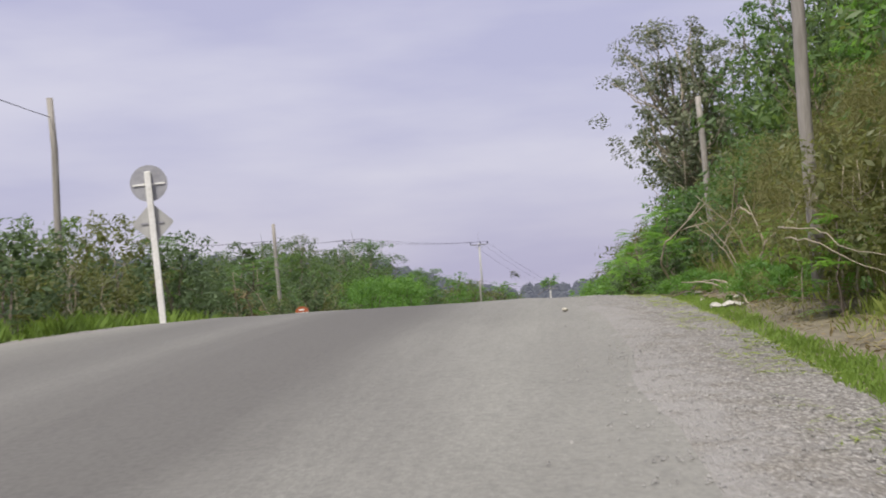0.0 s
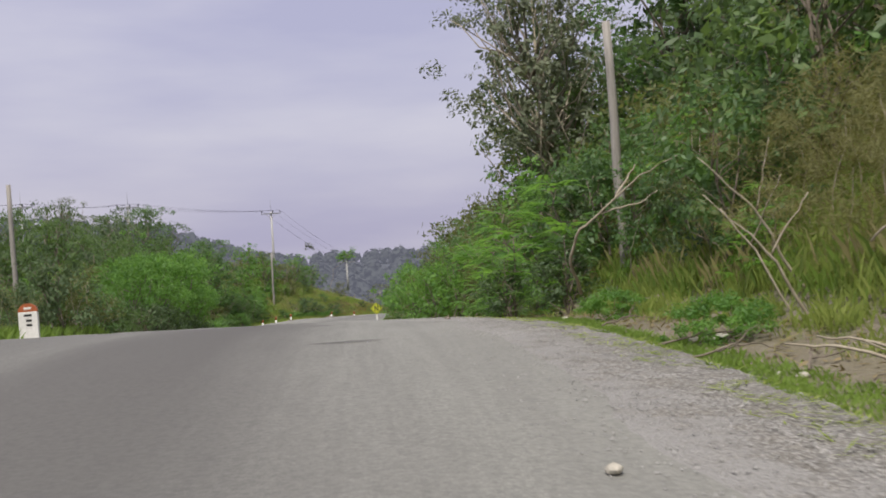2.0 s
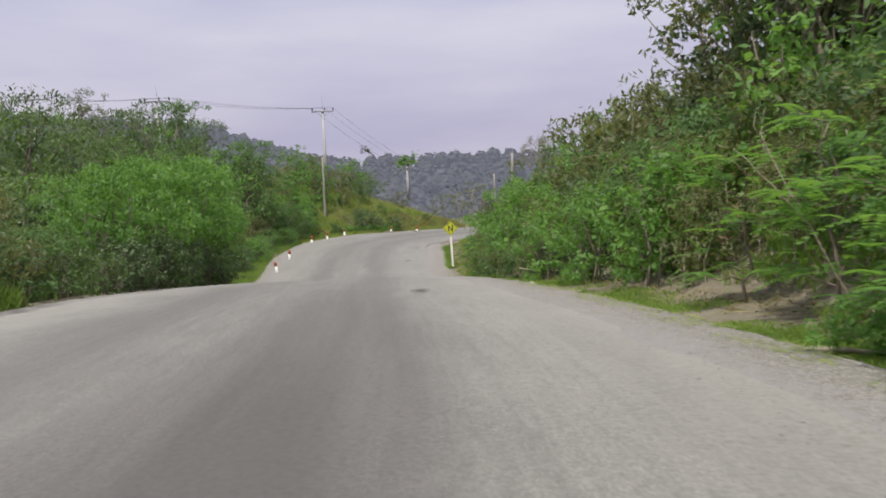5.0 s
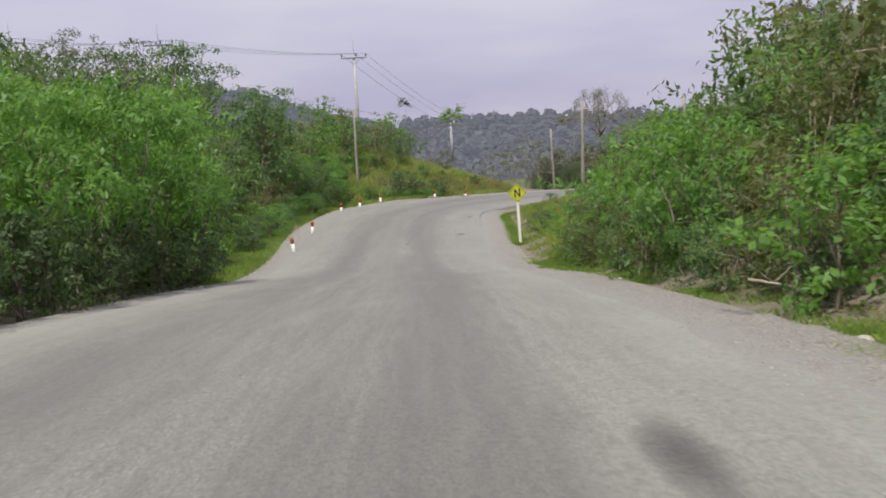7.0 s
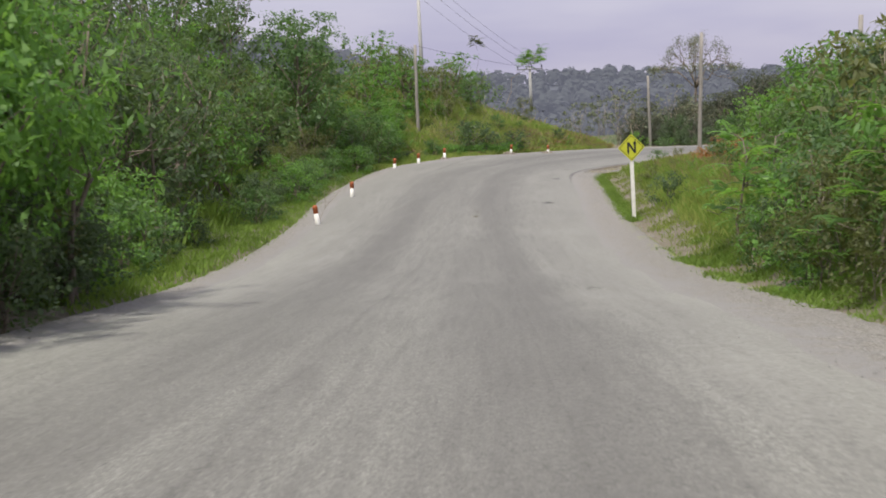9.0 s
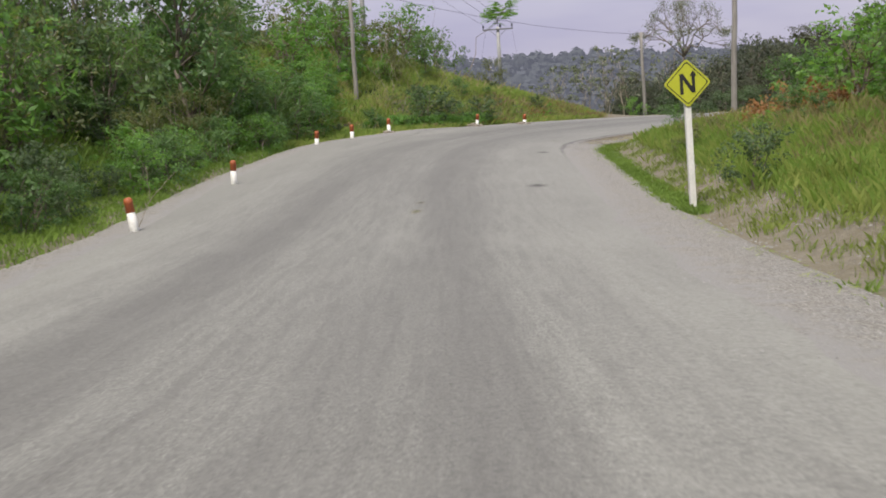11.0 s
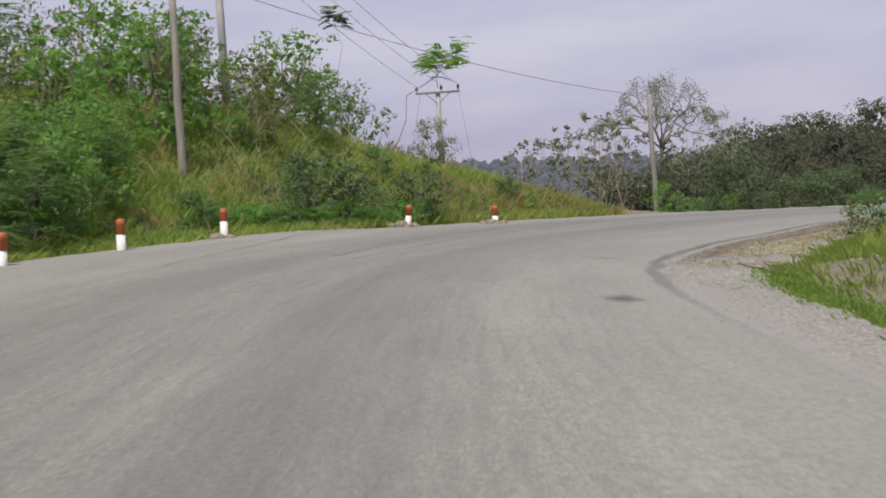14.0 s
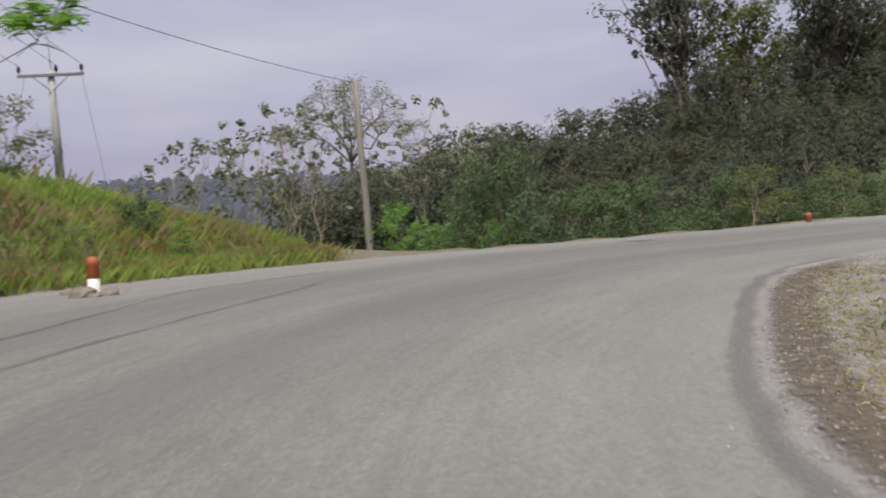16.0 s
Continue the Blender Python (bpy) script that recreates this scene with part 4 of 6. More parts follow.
single(plant("tall_tree", 21, 10.0, 3.0, 3.4, 120, 62, 0.38, 0.18, 0.075, M_LEAF_E, "tall tree with a grey-green crown leaning out", "tree", 0.14, 1, M_PALE, (-1.5, 0.0), 0.55, 0.2, 0.2), 8.9, 42.5)
single(plant("tall_tree", 22, 9.5, 2.3, 2.5, 64, 50, 0.42, 0.22, 0.09, M_LEAF_C, "tall dark tree hung with creepers", "tree", 0.15, 1, None, (-0.6, 0.0)), 9.8, 45.5)
single(plant("tall_tree", 23, 8.0, 2.4, 2.6, 50, 40, 0.45, 0.24, 0.10, M_LEAF_D, "tall olive-leaved tree over the slope", "tree", 0.13, 1, M_PALE, (-0.9, 0.0), 0.8), 10.0, 52.0)
single(plant("tall_tree", 24, 8.5, 2.5, 2.0, 64, 50, 0.42, 0.22, 0.09, M_LEAF_A, "tall green tree on the steep slope", "tree", 0.15, 1), 11.2, 37.5)
single(plant("tree", 25, 6.4, 1.9, 1.6, 60, 34, 0.40, 0.22, 0.10, M_LEAF_A, "round-crowned green tree on the hill", "tree", 0.12, 1), -11.6, 110.4)
single(plant("tree", 26, 8.4, 3.2, 2.4, 90, 34, 0.45, 0.24, 0.10, M_LEAF_A, "olive round-crowned tree on the hilltop", "tree", 0.12, 1), -16.8, 114.0)
single(plant("tree", 27, 8.2, 2.5, 3.0, 60, 34, 0.40, 0.22, 0.09, M_LEAF_E, "thin tree with an open crown on the hilltop", "tree", 0.10, 1, None, (0, 0), 0.9), -24.0, 112.0)
single(plant("tree", 28, 7.8, 2.0, 1.8, 64, 34, 0.36, 0.22, 0.09, M_LEAF_A, "pointed green tree beside the hill pole", "tree", 0.10, 1), -10.4, 106.5)
single(forking_tree("dome_tree", 29, 12.4, 5.6, 4.1, M_LEAF_E, "large half-bare dome-shaped tree above the woods"), 21.5, 190.0)
for n, (x, y, k) in enumerate([(17.5, 166.0, 0.8), (21.0, 168.0, 0.95), (25.0, 170.0, 1.0), (15.2, 160.0, 0.62), (19.5, 158.0, 0.7), (23.5, 162.0, 0.85), (28.0, 166.0, 0.9)]):
    put((wood_a, wood_c)[n % 2], x, y, k, 47.0 * n)
YOUNG = "young tree with thin pale trunks and airy leaf tufts"
for n, (x, y, h, r) in enumerate([(4.7, 138.4, 4.6, 1.5), (6.3, 138.6, 5.0, 1.5), (7.9, 140.3, 5.4, 1.7), (9.3, 143.0, 5.0, 1.7), (12.0, 141.0, 5.2, 1.9), (13.8, 142.5, 4.6, 1.6)]):
    single(plant("young_tree", 30 + n, h, r, 2.2, 34, 16, 0.17, 0.19, 0.085, M_LEAF_E, YOUNG, "tree", 0.03, 3, M_PALE, (0, 0), 0.9, 0.2, 0.05), x, y)
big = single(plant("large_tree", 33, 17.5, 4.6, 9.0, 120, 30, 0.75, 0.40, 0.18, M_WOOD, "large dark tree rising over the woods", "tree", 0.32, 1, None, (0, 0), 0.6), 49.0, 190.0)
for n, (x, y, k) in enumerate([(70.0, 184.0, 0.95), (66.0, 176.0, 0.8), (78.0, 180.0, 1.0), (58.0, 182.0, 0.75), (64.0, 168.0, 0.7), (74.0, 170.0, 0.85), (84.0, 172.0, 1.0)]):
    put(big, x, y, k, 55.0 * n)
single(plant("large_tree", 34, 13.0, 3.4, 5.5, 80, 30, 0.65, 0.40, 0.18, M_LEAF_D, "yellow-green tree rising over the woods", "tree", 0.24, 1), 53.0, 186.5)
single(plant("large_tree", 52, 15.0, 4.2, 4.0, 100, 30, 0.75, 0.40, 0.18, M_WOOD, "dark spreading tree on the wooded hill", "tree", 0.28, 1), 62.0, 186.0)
gz = ground_z(-1.3, 136.6)
single(feathery("umbrella_tree", 35, (5.35 - gz) / 0.9, 2.8, 46, 0.55, 9, 0.19, 0.06, M_LEAF_B, "leaning small tree with an airy feathery crown on a bare stem", "tree", 0.034, 0.84, 3.9), -1.3, 136.6, 38)
single(feathery("tuft_tree", 36, 5.6, 0.7, 9, 0.5, 9, 0.19, 0.07, M_LEAF_E, "thin bare-stemmed tree with a small leafy tuft", "tree", 0.014, 0.93), -2.7, 134.0)
single(feathery("palm", 37, 6.2, 0.9, 12, 0.9, 14, 0.25, 0.05, M_LEAF_C, "small palm above the bushes", "palm", 0.06, 0.95), -14.2, 55.8)
single(feathery("tuft_tree", 38, 3.8, 0.8, 10, 0.5, 10, 0.17, 0.05, M_LEAF_A, "thin sapling with a feathery top", "tree", 0.02, 0.8), 6.4, 54.0)
for x, y, k, kind in [(3.9, 53.5, 0.42, shrub_a), (4.2, 55.6, 0.45, shrub_d), (4.3, 51.4, 0.42, shrub_a), (3.8, 57.8, 0.4, fern_a), (4.1, 59.8, 0.42, shrub_c), (4.5, 49.6, 0.45, shrub_d), (3.7, 61.6, 0.36, fern_a)]:
    put(kind, x, y, k, 33.0 * y)
for n in range(12):
    put(clump, -5.2 + 0.45 * n, 117.2 + 0.33 * n + 0.5 * (n % 3), 0.55 + 0.11 * (n % 4), 70.0 * n)
put(brush, 5.3, 8.2, 0.8, 20)
put(shrub_d, 5.9, 8.0, 0.8, 120)
put(fern_a, 5.5, 7.6, 0.5, 200)
put(shrub_d, 5.75, 8.6, 0.75, 80)
for x, y, k in [(5.0, 15.5, 0.6), (5.35, 11.3, 0.7), (5.2, 20.6, 0.55), (5.6, 9.9, 0.6), (4.8, 30.6, 0.7)]:
    put(clump, x, y, k)
for n, (x, y, k) in enumerate([(-6.7, 49.0, 0.62), (-6.9, 52.0, 0.72), (-6.6, 54.6, 0.72), (-6.6, 57.2, 0.82), (-6.5, 59.6, 0.80), (-6.8, 61.8, 0.90), (-6.9, 64.0, 0.72), (-8.5, 55.5, 0.76), (-8.5, 58.8, 0.86), (-8.4, 62.2, 0.88), (-8.2, 65.0, 0.9)]):
    put(canopy, x, y, k, 40.0 * (n % 3) - 40.0)
for n, (x, y, k) in enumerate([(7.6, 80.0, 0.9), (8.6, 78.0, 1.05), (9.4, 82.0, 1.1), (8.3, 75.0, 1.0), (9.8, 86.0, 1.0)]):
    put((bush_b, bush_a)[n % 2], x, y, k, 64.0 * n)
for x, y, k in [(5.4, 25.2, 0.5), (4.5, 26.6, 0.42)]:
    put(bush_c, x, y, 0.42 * k / 0.6, 30)
    put(fern_b, x + 0.1, y - 0.2, k, 70)
rust = plant("dry_red_bush", 51, 0.9, 0.9, 0.05, 22, 22, 0.2, 0.18, 0.05, M_RUST, "low rust-red withered bush on bare red earth", "bush", 0.012, 5, M_PALE)
single(rust, 8.4, 98.0)
for x, y, k in [(8.9, 99.3, 1.1), (7.8, 99.6, 0.8), (9.4, 97.6, 0.9)]:
    put(rust, x, y, k)
for n, (x, y, k) in enumerate([(6.5, 18.0, 0.42), (6.6, 19.4, 0.4), (4.7, 28.5, 0.55), (6.9, 29.4, 0.8), (5.6, 32.4, 0.62), (4.7, 26.9, 0.8), (5.8, 31.1, 0.95), (5.9, 12.4, 0.5)]):
    put(fern_a if n % 2 else fern_c, x, y, k, 40.0 * n)
for n, (x, y, k) in enumerate([(5.0, 29.6, 0.85), (5.5, 33.5, 0.8), (5.9, 27.6, 0.9), (5.2, 36.0, 0.7)]):
    put(fern_c, x, y, k, 50.0 * n)
for x, y, k, kind in [(4.4, 86.3, 0.52, shrub_c), (-2.6, 119.8, 0.58, bush_c), (-1.9, 120.4, 0.42, bush_c), (-0.1, 121.5, 0.42, bush_c), (-3.4, 122.6, 0.3, bush_c), (7.0, 109.4, 0.4, shrub_a), (8.7, 114.4, 0.45, shrub_d), (10.7, 136.9, 0.3, shrub_c), (12.6, 135.0, 0.4, shrub_c), (-4.9, 116.2, 0.5, shrub_a), (-3.3, 121.5, 0.45, shrub_b)]:
    put(kind, x, y, k)
put(fern_b, -3.0, 120.4, 0.55, 20)
for n, (x, y, k) in enumerate([(8.0, 129.2, 0.42), (8.8, 129.8, 0.36), (10.6, 130.6, 0.3), (3.4, 126.6, 0.4)]):
    put((shrub_b, fern_a)[n % 2], x, y, k, 71.0 * n)
for n, (x, y, k) in enumerate([(-7.2, 64.4, 0.66), (-7.8, 66.0, 0.75), (-8.4, 63.4, 0.95)]):
    put((bush_d, bush_a)[n % 2], x, y, k, 52.0 * n)
for n, (x, y, k) in enumerate([(-6.35, 61.4, 0.42), (-6.3, 62.8, 0.48), (-6.4, 64.2, 0.45), (-6.45, 65.5, 0.40), (-6.6, 66.6, 0.34)]):
    put(bush_c, x, y, k, 77.0 * n)
for n, (x, y, k) in enumerate([(-7.3, 68.0, 0.75), (-7.7, 69.6, 0.85), (-7.6, 71.2, 0.7), (-8.1, 73.0, 0.8), (-7.4, 66.8, 0.8), (-8.3, 75.0, 0.6)]):
    put((shrub_b, fern_a, shrub_a)[n % 3], x, y, k, 66.0 * n)
for x, y, k in [(-6.3, 65.2, 0.68), (-6.5, 63.2, 0.62)]:
    put(tree_c, x, y, k, 100.0 * y, 0.05, 0.0, 1.45)
put(fern_b, -6.9, 66.0, 0.62, 75)
put(shrub_a, -7.3, 67.2, 0.5, 15)


# ---------------------------------------------------------------- grass, litter, gravel
def stuff(name, v, f, mat, label, category):
    return tagged(quad_object(name, v, f, mat), label, category, "", "stuff")


def places(rng, n, xr, yr, ok, patch=0.0):
    """Random places on the ground where ok(x, y, s, u, off) holds, thinned into patches."""
    out = []
    while sum(map(len, out)) < n:
        x, y = rng.uniform(*xr, n), rng.uniform(*yr, n)
        s, u, k = station(x, y)
        off = np.maximum(u - LINE[k, 4], -u - LINE[k, 3])
        good = ok(x, y, s, u, off)
        if patch:
            good &= wave(x, y, patch, 0.7) + 0.5 * wave(x, y, patch * 0.3, 2.0) + rng.normal(0, 0.3, n) > 0
        out.append(np.stack([x, y], 1)[good])
        if len(out) > 60:
            break
    p = np.vstack(out)[:n]
    return np.column_stack([p, height(p[:, 0], p[:, 1])])


def flat(rng, p, length, width, loose=0.15):
    """Leaves, straws and sticks lying on the ground."""
    return leaf_quads(rng, p, length, width, 0.0, 0.5, np.tile([0.0, 0.0, 1.0], (len(p), 1)), loose)


def blades(rng, p, h, w, bend=0.5, per=5, spread=0.06):
    base = np.repeat(p, per, 0) + rng.normal(0, spread, (len(p) * per, 3)) * [1, 1, 0]
    n = len(base)
    th = rng.uniform(0, 2 * np.pi, n)
    d = np.stack([np.cos(th), np.sin(th), np.zeros(n)], 1)
    side = np.stack([-np.sin(th), np.cos(th), np.zeros(n)], 1)
    hh = (h * rng.uniform(0.45, 1.25, n))[:, None]
    lean = hh * bend * rng.uniform(0.1, 1.0, n)[:, None]
    ww = (w * rng.uniform(0.6, 1.3, n))[:, None]
    up = np.array([0, 0, 1.0])
    b = base - up * 0.03
    v = np.stack([b - side * ww / 2, b + side * ww / 2, base + d * lean * 0.45 + up * hh * 0.62 + side * ww * 0.38, base + d * lean * 1.1 + up * hh], 1)
    return v.reshape(-1, 3), np.arange(4 * n).reshape(n, 4)


g = np.random.default_rng(77)
SHORT = "short green grass along the gravel shoulder"
p = places(g, 2800, (2, 7.5), (-3, 34), lambda x, y, s, u, off: (u > 0) & (off > 1.25 + 0.1 * np.sin(y * 0.9)) & (off < 1.72 + 0.12 * np.sin(y * 0.63)))
stuff("verge_grass", *blades(g, p, 0.06, 0.006, 1.0, 9, 0.07), M_GRASS, "thin strip of short green grass beside the gravel", "grass")
p = places(g, 3600, (2, 7.5), (30, 66), lambda x, y, s, u, off: (u > 0) & (off > 1.3) & (off < 2.25), 2.4)
stuff("verge_grass", *blades(g, p, 0.06, 0.007, 1.0, 8, 0.09), M_GRASS, SHORT, "grass")
p = places(g, 2600, (0, 6), (86, 107), lambda x, y, s, u, off: (u > 0) & (off > 1.0) & (off < 1.75))
stuff("verge_grass", *blades(g, p, 0.10, 0.014, 0.9, 7, 0.09), M_GRASS, "strip of fresh green grass along the gravel", "grass")
p = places(g, 1800, (1, 9), (62, 77), lambda x, y, s, u, off: (u > 0) & (off > 0.9) & (off < 2.8), 1.6)
stuff("verge_grass", *blades(g, p, 0.12, 0.014, 0.9, 7, 0.09), M_GRASS, SHORT, "grass")
p = places(g, 1500, (1, 16), (106, 122), lambda x, y, s, u, off: (u > 0) & (off > 2.3) & (off < 4.5), 1.4)
stuff("verge_grass", *blades(g, p, 0.11, 0.014, 0.9, 7, 0.09), M_GRASS, "short green grass inside the bend", "grass")
p = places(g, 2200, (3, 13), (62, 104), lambda x, y, s, u, off: (u > 0) & (off > 2.6) & (off < 6.5) & (np.hypot((x - 8.6) / 1.7, (y - 99.0) / 3.2) > 1), 1.7)
stuff("tall_grass", *blades(g, p, 0.36, 0.016, 0.7, 6, 0.10), M_GRASS, "tufts of green grass on the low bank", "grass")
def off_clay(x, y):
    return np.hypot((x - 8.6) / 1.7, (y - 99.0) / 3.2) > 1


p = places(g, 2600, (3, 16), (84, 122), lambda x, y, s, u, off: (u > 0) & (off > 3.0) & (off < 9) & off_clay(x, y), 1.6)
stuff("yellow_grass", *blades(g, p, 0.32, 0.013, 0.7, 6, 0.10), M_HAY, "yellowing grass on the clay bank", "grass")
p = places(g, 1500, (4, 16), (84, 122), lambda x, y, s, u, off: (u > 0) & (off > 3.6) & (off < 9) & off_clay(x, y), 1.1)
stuff("straw_grass", *blades(g, p, 0.4, 0.011, 0.7, 6, 0.12), M_STRAW, "dry straw-coloured grass on the clay bank", "grass")


def hill(x, y, s, u, off):
    return (u < 0) & (off > 0.9) & (off < 13) & (s - 45 < 126.5 + 0.15 * off)


p = places(g, 13000, (-14, 6), (108, 145), hill)
stuff("bank_grass", *blades(g, p, 0.22, 0.006, 1.1, 8, 0.22), M_HAY, "tall yellow-green grass covering the bank", "grass")
p = places(g, 3600, (-14, 6), (108, 145), lambda x, y, s, u, off: hill(x, y, s, u, off) & (off < 8), 2.2)
stuff("bank_grass", *blades(g, p, 0.26, 0.009, 0.9, 6, 0.16), M_GRASS, "fresh green grass at the foot of the bank", "grass")
p = places(g, 1500, (-6, 6), (118, 132), lambda x, y, s, u, off: hill(x, y, s, u, off) & (off > 1.2) & (off < 5.5) & (x > -3 + 0.6 * (y - 122)), 1.3)
stuff("withered_grass", *blades(g, p, 0.24, 0.007, 1.1, 7, 0.18), M_DRY, "withered brown grass on the end of the bank", "grass")
p = places(g, 500, (-1, 6), (119, 132), lambda x, y, s, u, off: hill(x, y, s, u, off) & (off > 1.2) & (off < 4.5) & (x > -1 + 0.6 * (y - 122)), 0.9)
stuff("withered_grass", *blades(g, p, 0.20, 0.008, 1.1, 7, 0.18), M_RUST, "rust-red withered growth on the end of the bank", "grass")
p = places(g, 400, (1, 5), (122, 131), lambda x, y, s, u, off: (u < 0) & (off > 1.0) & (off < 4.0))
stuff("verge_grass", *blades(g, p, 0.18, 0.010, 0.9, 6, 0.14), M_HAY, "rough green grass along the outside of the bend", "grass")
p = places(g, 600, (-12, 5), (108, 142), lambda x, y, s, u, off: hill(x, y, s, u, off) & (off > 2), 1.6)
stuff("straw_grass", *blades(g, p, 0.5, 0.006, 0.7, 4, 0.2), M_STRAW, "dry seeding grass stalks on the bank", "grass")
p = places(g, 4000, (-13, -4), (64.5, 112), lambda x, y, s, u, off: (u < 0) & (off > 0.75) & (off < 3.4))
stuff("verge_grass", *blades(g, p, 0.15, 0.015, 0.8, 7, 0.09), M_GRASS, "short green grass between road and bushes", "grass")
p = places(g, 1500, (-13, -4), (65, 112), lambda x, y, s, u, off: (u < 0) & (off > 2.6) & (off < 5.5), 1.8)
stuff("tall_grass", *blades(g, p, 0.5, 0.02, 0.6, 6, 0.10), M_GRASS, "tall fresh grass before the bushes", "grass")
p = places(g, 1800, (-12, -4), (4, 44), lambda x, y, s, u, off: (u < 0) & (off > 0.7) & (off < 2.6), 1.2)
stuff("tall_grass", *blades(g, p, 0.34, 0.018, 0.7, 6, 0.10), M_GRASS, "rough grass at the road's edge", "grass")
p = places(g, 4500, (4, 11), (2, 30), lambda x, y, s, u, off: (u > 0) & (off > 3.2) & (off < 6.2), 2.2)
stuff("yellow_grass", *blades(g, p, 0.26, 0.007, 0.6, 6, 0.22), M_HAY, "tall yellow-green grass on the slope", "grass")
p = places(g, 900, (4, 11), (2, 30), lambda x, y, s, u, off: (u > 0) & (off > 3.3) & (off < 6.5), 1.5)
stuff("straw_grass", *blades(g, p, 0.45, 0.006, 0.6, 5, 0.16), M_STRAW, "dry straw-coloured grass on the slope", "grass")
p = places(g, 2400, (3, 11), (0, 60), lambda x, y, s, u, off: (u > 0) & (off > 3.0) & (off < 5.5), 1.0)
stuff("tall_grass", *blades(g, p, 0.32, 0.010, 0.7, 7, 0.10), M_GRASS, "rough green grass at the foot of the slope", "grass")
p = places(g, 900, (3, 8), (-2, 34), lambda x, y, s, u, off: (u > 0) & (off > 2.2) & (off < 3.3), 0.9)
stuff("verge_grass", *blades(g, p, 0.09, 0.007, 1.1, 8, 0.10), M_HAY, "thin yellow-green grass on the bare foot of the slope", "grass")
p = places(g, 1500, (4, 8), (7, 25), lambda x, y, s, u, off: (u > 0) & (off > 2.5) & (off < 3.5), 0.7)
stuff("tall_grass", *blades(g, p, 0.20, 0.006, 0.7, 7, 0.10), M_HAY, "thin tall grass on the lowest part of the slope", "grass")
p = places(g, 9000, (3, 9), (-2, 60), lambda x, y, s, u, off: (u > 0) & (off > 1.8) & (off < 4.6)) + [0, 0, 0.02]
stuff("stick_litter", *flat(g, p[:5200] + [0, 0, 0.03], 0.36, 0.011, 0.25), M_STRAW, "dry sticks and straw lying at the foot of the slope", "litter")
stuff("leaf_litter", *flat(g, p, 0.11, 0.032, 0.3), M_DRY, "dry fallen leaves at the foot of the slope", "leaf litter")


def pebbles(rng, p, lo, hi, few=3.0):
    n = len(p)
    o = np.array([(1, 0, -0.3), (0, 1, -0.3), (-1, 0, -0.3), (0, -1, -0.3), (0.1, -0.1, 0.9), (0, 0, -0.6)], float)
    r = lo + (hi - lo) * rng.uniform(0, 1, n) ** few
    th = rng.uniform(0, 6.28, n)
    c, s = np.cos(th), np.sin(th)
    q = o[None] * rng.uniform(0.55, 1.25, (n, 6, 1)) * (np.array([1, 0.8, 0.6]) * r[:, None])[:, None]
    q = np.stack([q[..., 0] * c[:, None] - q[..., 1] * s[:, None], q[..., 0] * s[:, None] + q[..., 1] * c[:, None], q[..., 2]], -1)
    tri = np.array([(0, 1, 4), (1, 2, 4), (2, 3, 4), (3, 0, 4)])
    v = (q + p[:, None] + np.array([0, 0, 0.004])).reshape(-1, 3)
    return v, (tri[None] + 6 * np.arange(n)[:, None, None]).reshape(-1, 3)


def strip_places(rng, n, ya, yb, side, lo, hi):
    """Places on the shoulder beside the road between two stations."""
    i = rng.integers(np.searchsorted(STAT, ya + 45), np.searchsorted(STAT, yb + 45), n)
    off = lo + (hi - lo) * rng.beta(1.5, 1.6, n)
    u = np.where(side > 0, LINE[i, 4] + off, -LINE[i, 3] - off)
    xy = LINE[i, :2] + SIDE[i] * u[:, None] + TANG[i] * rng.uniform(-0.25, 0.25, n)[:, None]
    z = LINE[i, 2] + LINE[i, 5] * u + np.array([shoulder_lift(a, b) for a, b in zip(i, u)])
    return np.column_stack([xy, z])


M_PEBBLE = leaf("grey_gravel_stones", (0.138, 0.135, 0.129), (0.228, 0.223, 0.211), (0.35, 0.342, 0.323), 0.0, 0.9)
for side, ya, yb, n, lab in ((1, -4, 24, 17000, "loose grey gravel on the shoulder"), (1, 24, 50, 5000, "loose grey gravel on the shoulder"), (1, 50, 104, 5000, "pale gravel inside the bend"), (-1, 0, 125, 3500, "scattered grey gravel on the shoulder"), (1, 104, 130, 17000, "coarse tan gravel inside the bend"), (1, -4, 30, 6000, "fine chippings strewn over the asphalt edge"), (1, 30, 125, 5000, "fine chippings strewn over the asphalt edge"), (-1, 0, 125, 3000, "fine chippings strewn over the asphalt edge")):
    if lab.startswith("fine"):
        p = strip_places(g, n, ya, yb, side, -0.75, 0.45)
        p[:, 2] += 0.012
        v, f = pebbles(g, p, 0.004, 0.016)
    else:
        v, f = pebbles(g, strip_places(g, n, ya, yb, side, 0.12 if ya == 104 else -0.3, (2.4 if ya == 104 else 1.35) if side > 0 else 0.9), 0.005, 0.032 if ya == 104 else 0.019, 1.9 if ya == 104 else 2.4)
    tagged(mesh_object("gravel", v, f, M_PEBBLE, "", None, None, False), lab, "gravel", "", "stuff")

p = strip_places(g, 2600, 108, 127, 1, 0.28, 1.1)
v, f = pebbles(g, p, 0.012, 0.05, 2.2)
tagged(mesh_object("clods", v, f, M_CLOD, "", None, None, False), "small clods of brown earth along the broken edge", "earth clods", "", "stuff")
p = places(g, 260, (2, 16), (106, 122), lambda x, y, s, u, off: (u > 0) & (off > 1.0) & (off < 2.6), 0.8)
stuff("verge_grass", *blades(g, p, 0.08, 0.008, 1.0, 9, 0.06), M_GRASS, "small green tufts on the gravel inside the bend", "grass")
p = strip_places(g, 11000, -4, 46, 1, 0.6, 1.9)
p = p[wave(p[:, 0], p[:, 1], 1.2, 0.7) + 0.6 * wave(p[:, 0], p[:, 1], 0.4, 2.0) > 0.0] + [0, 0, 0.012]
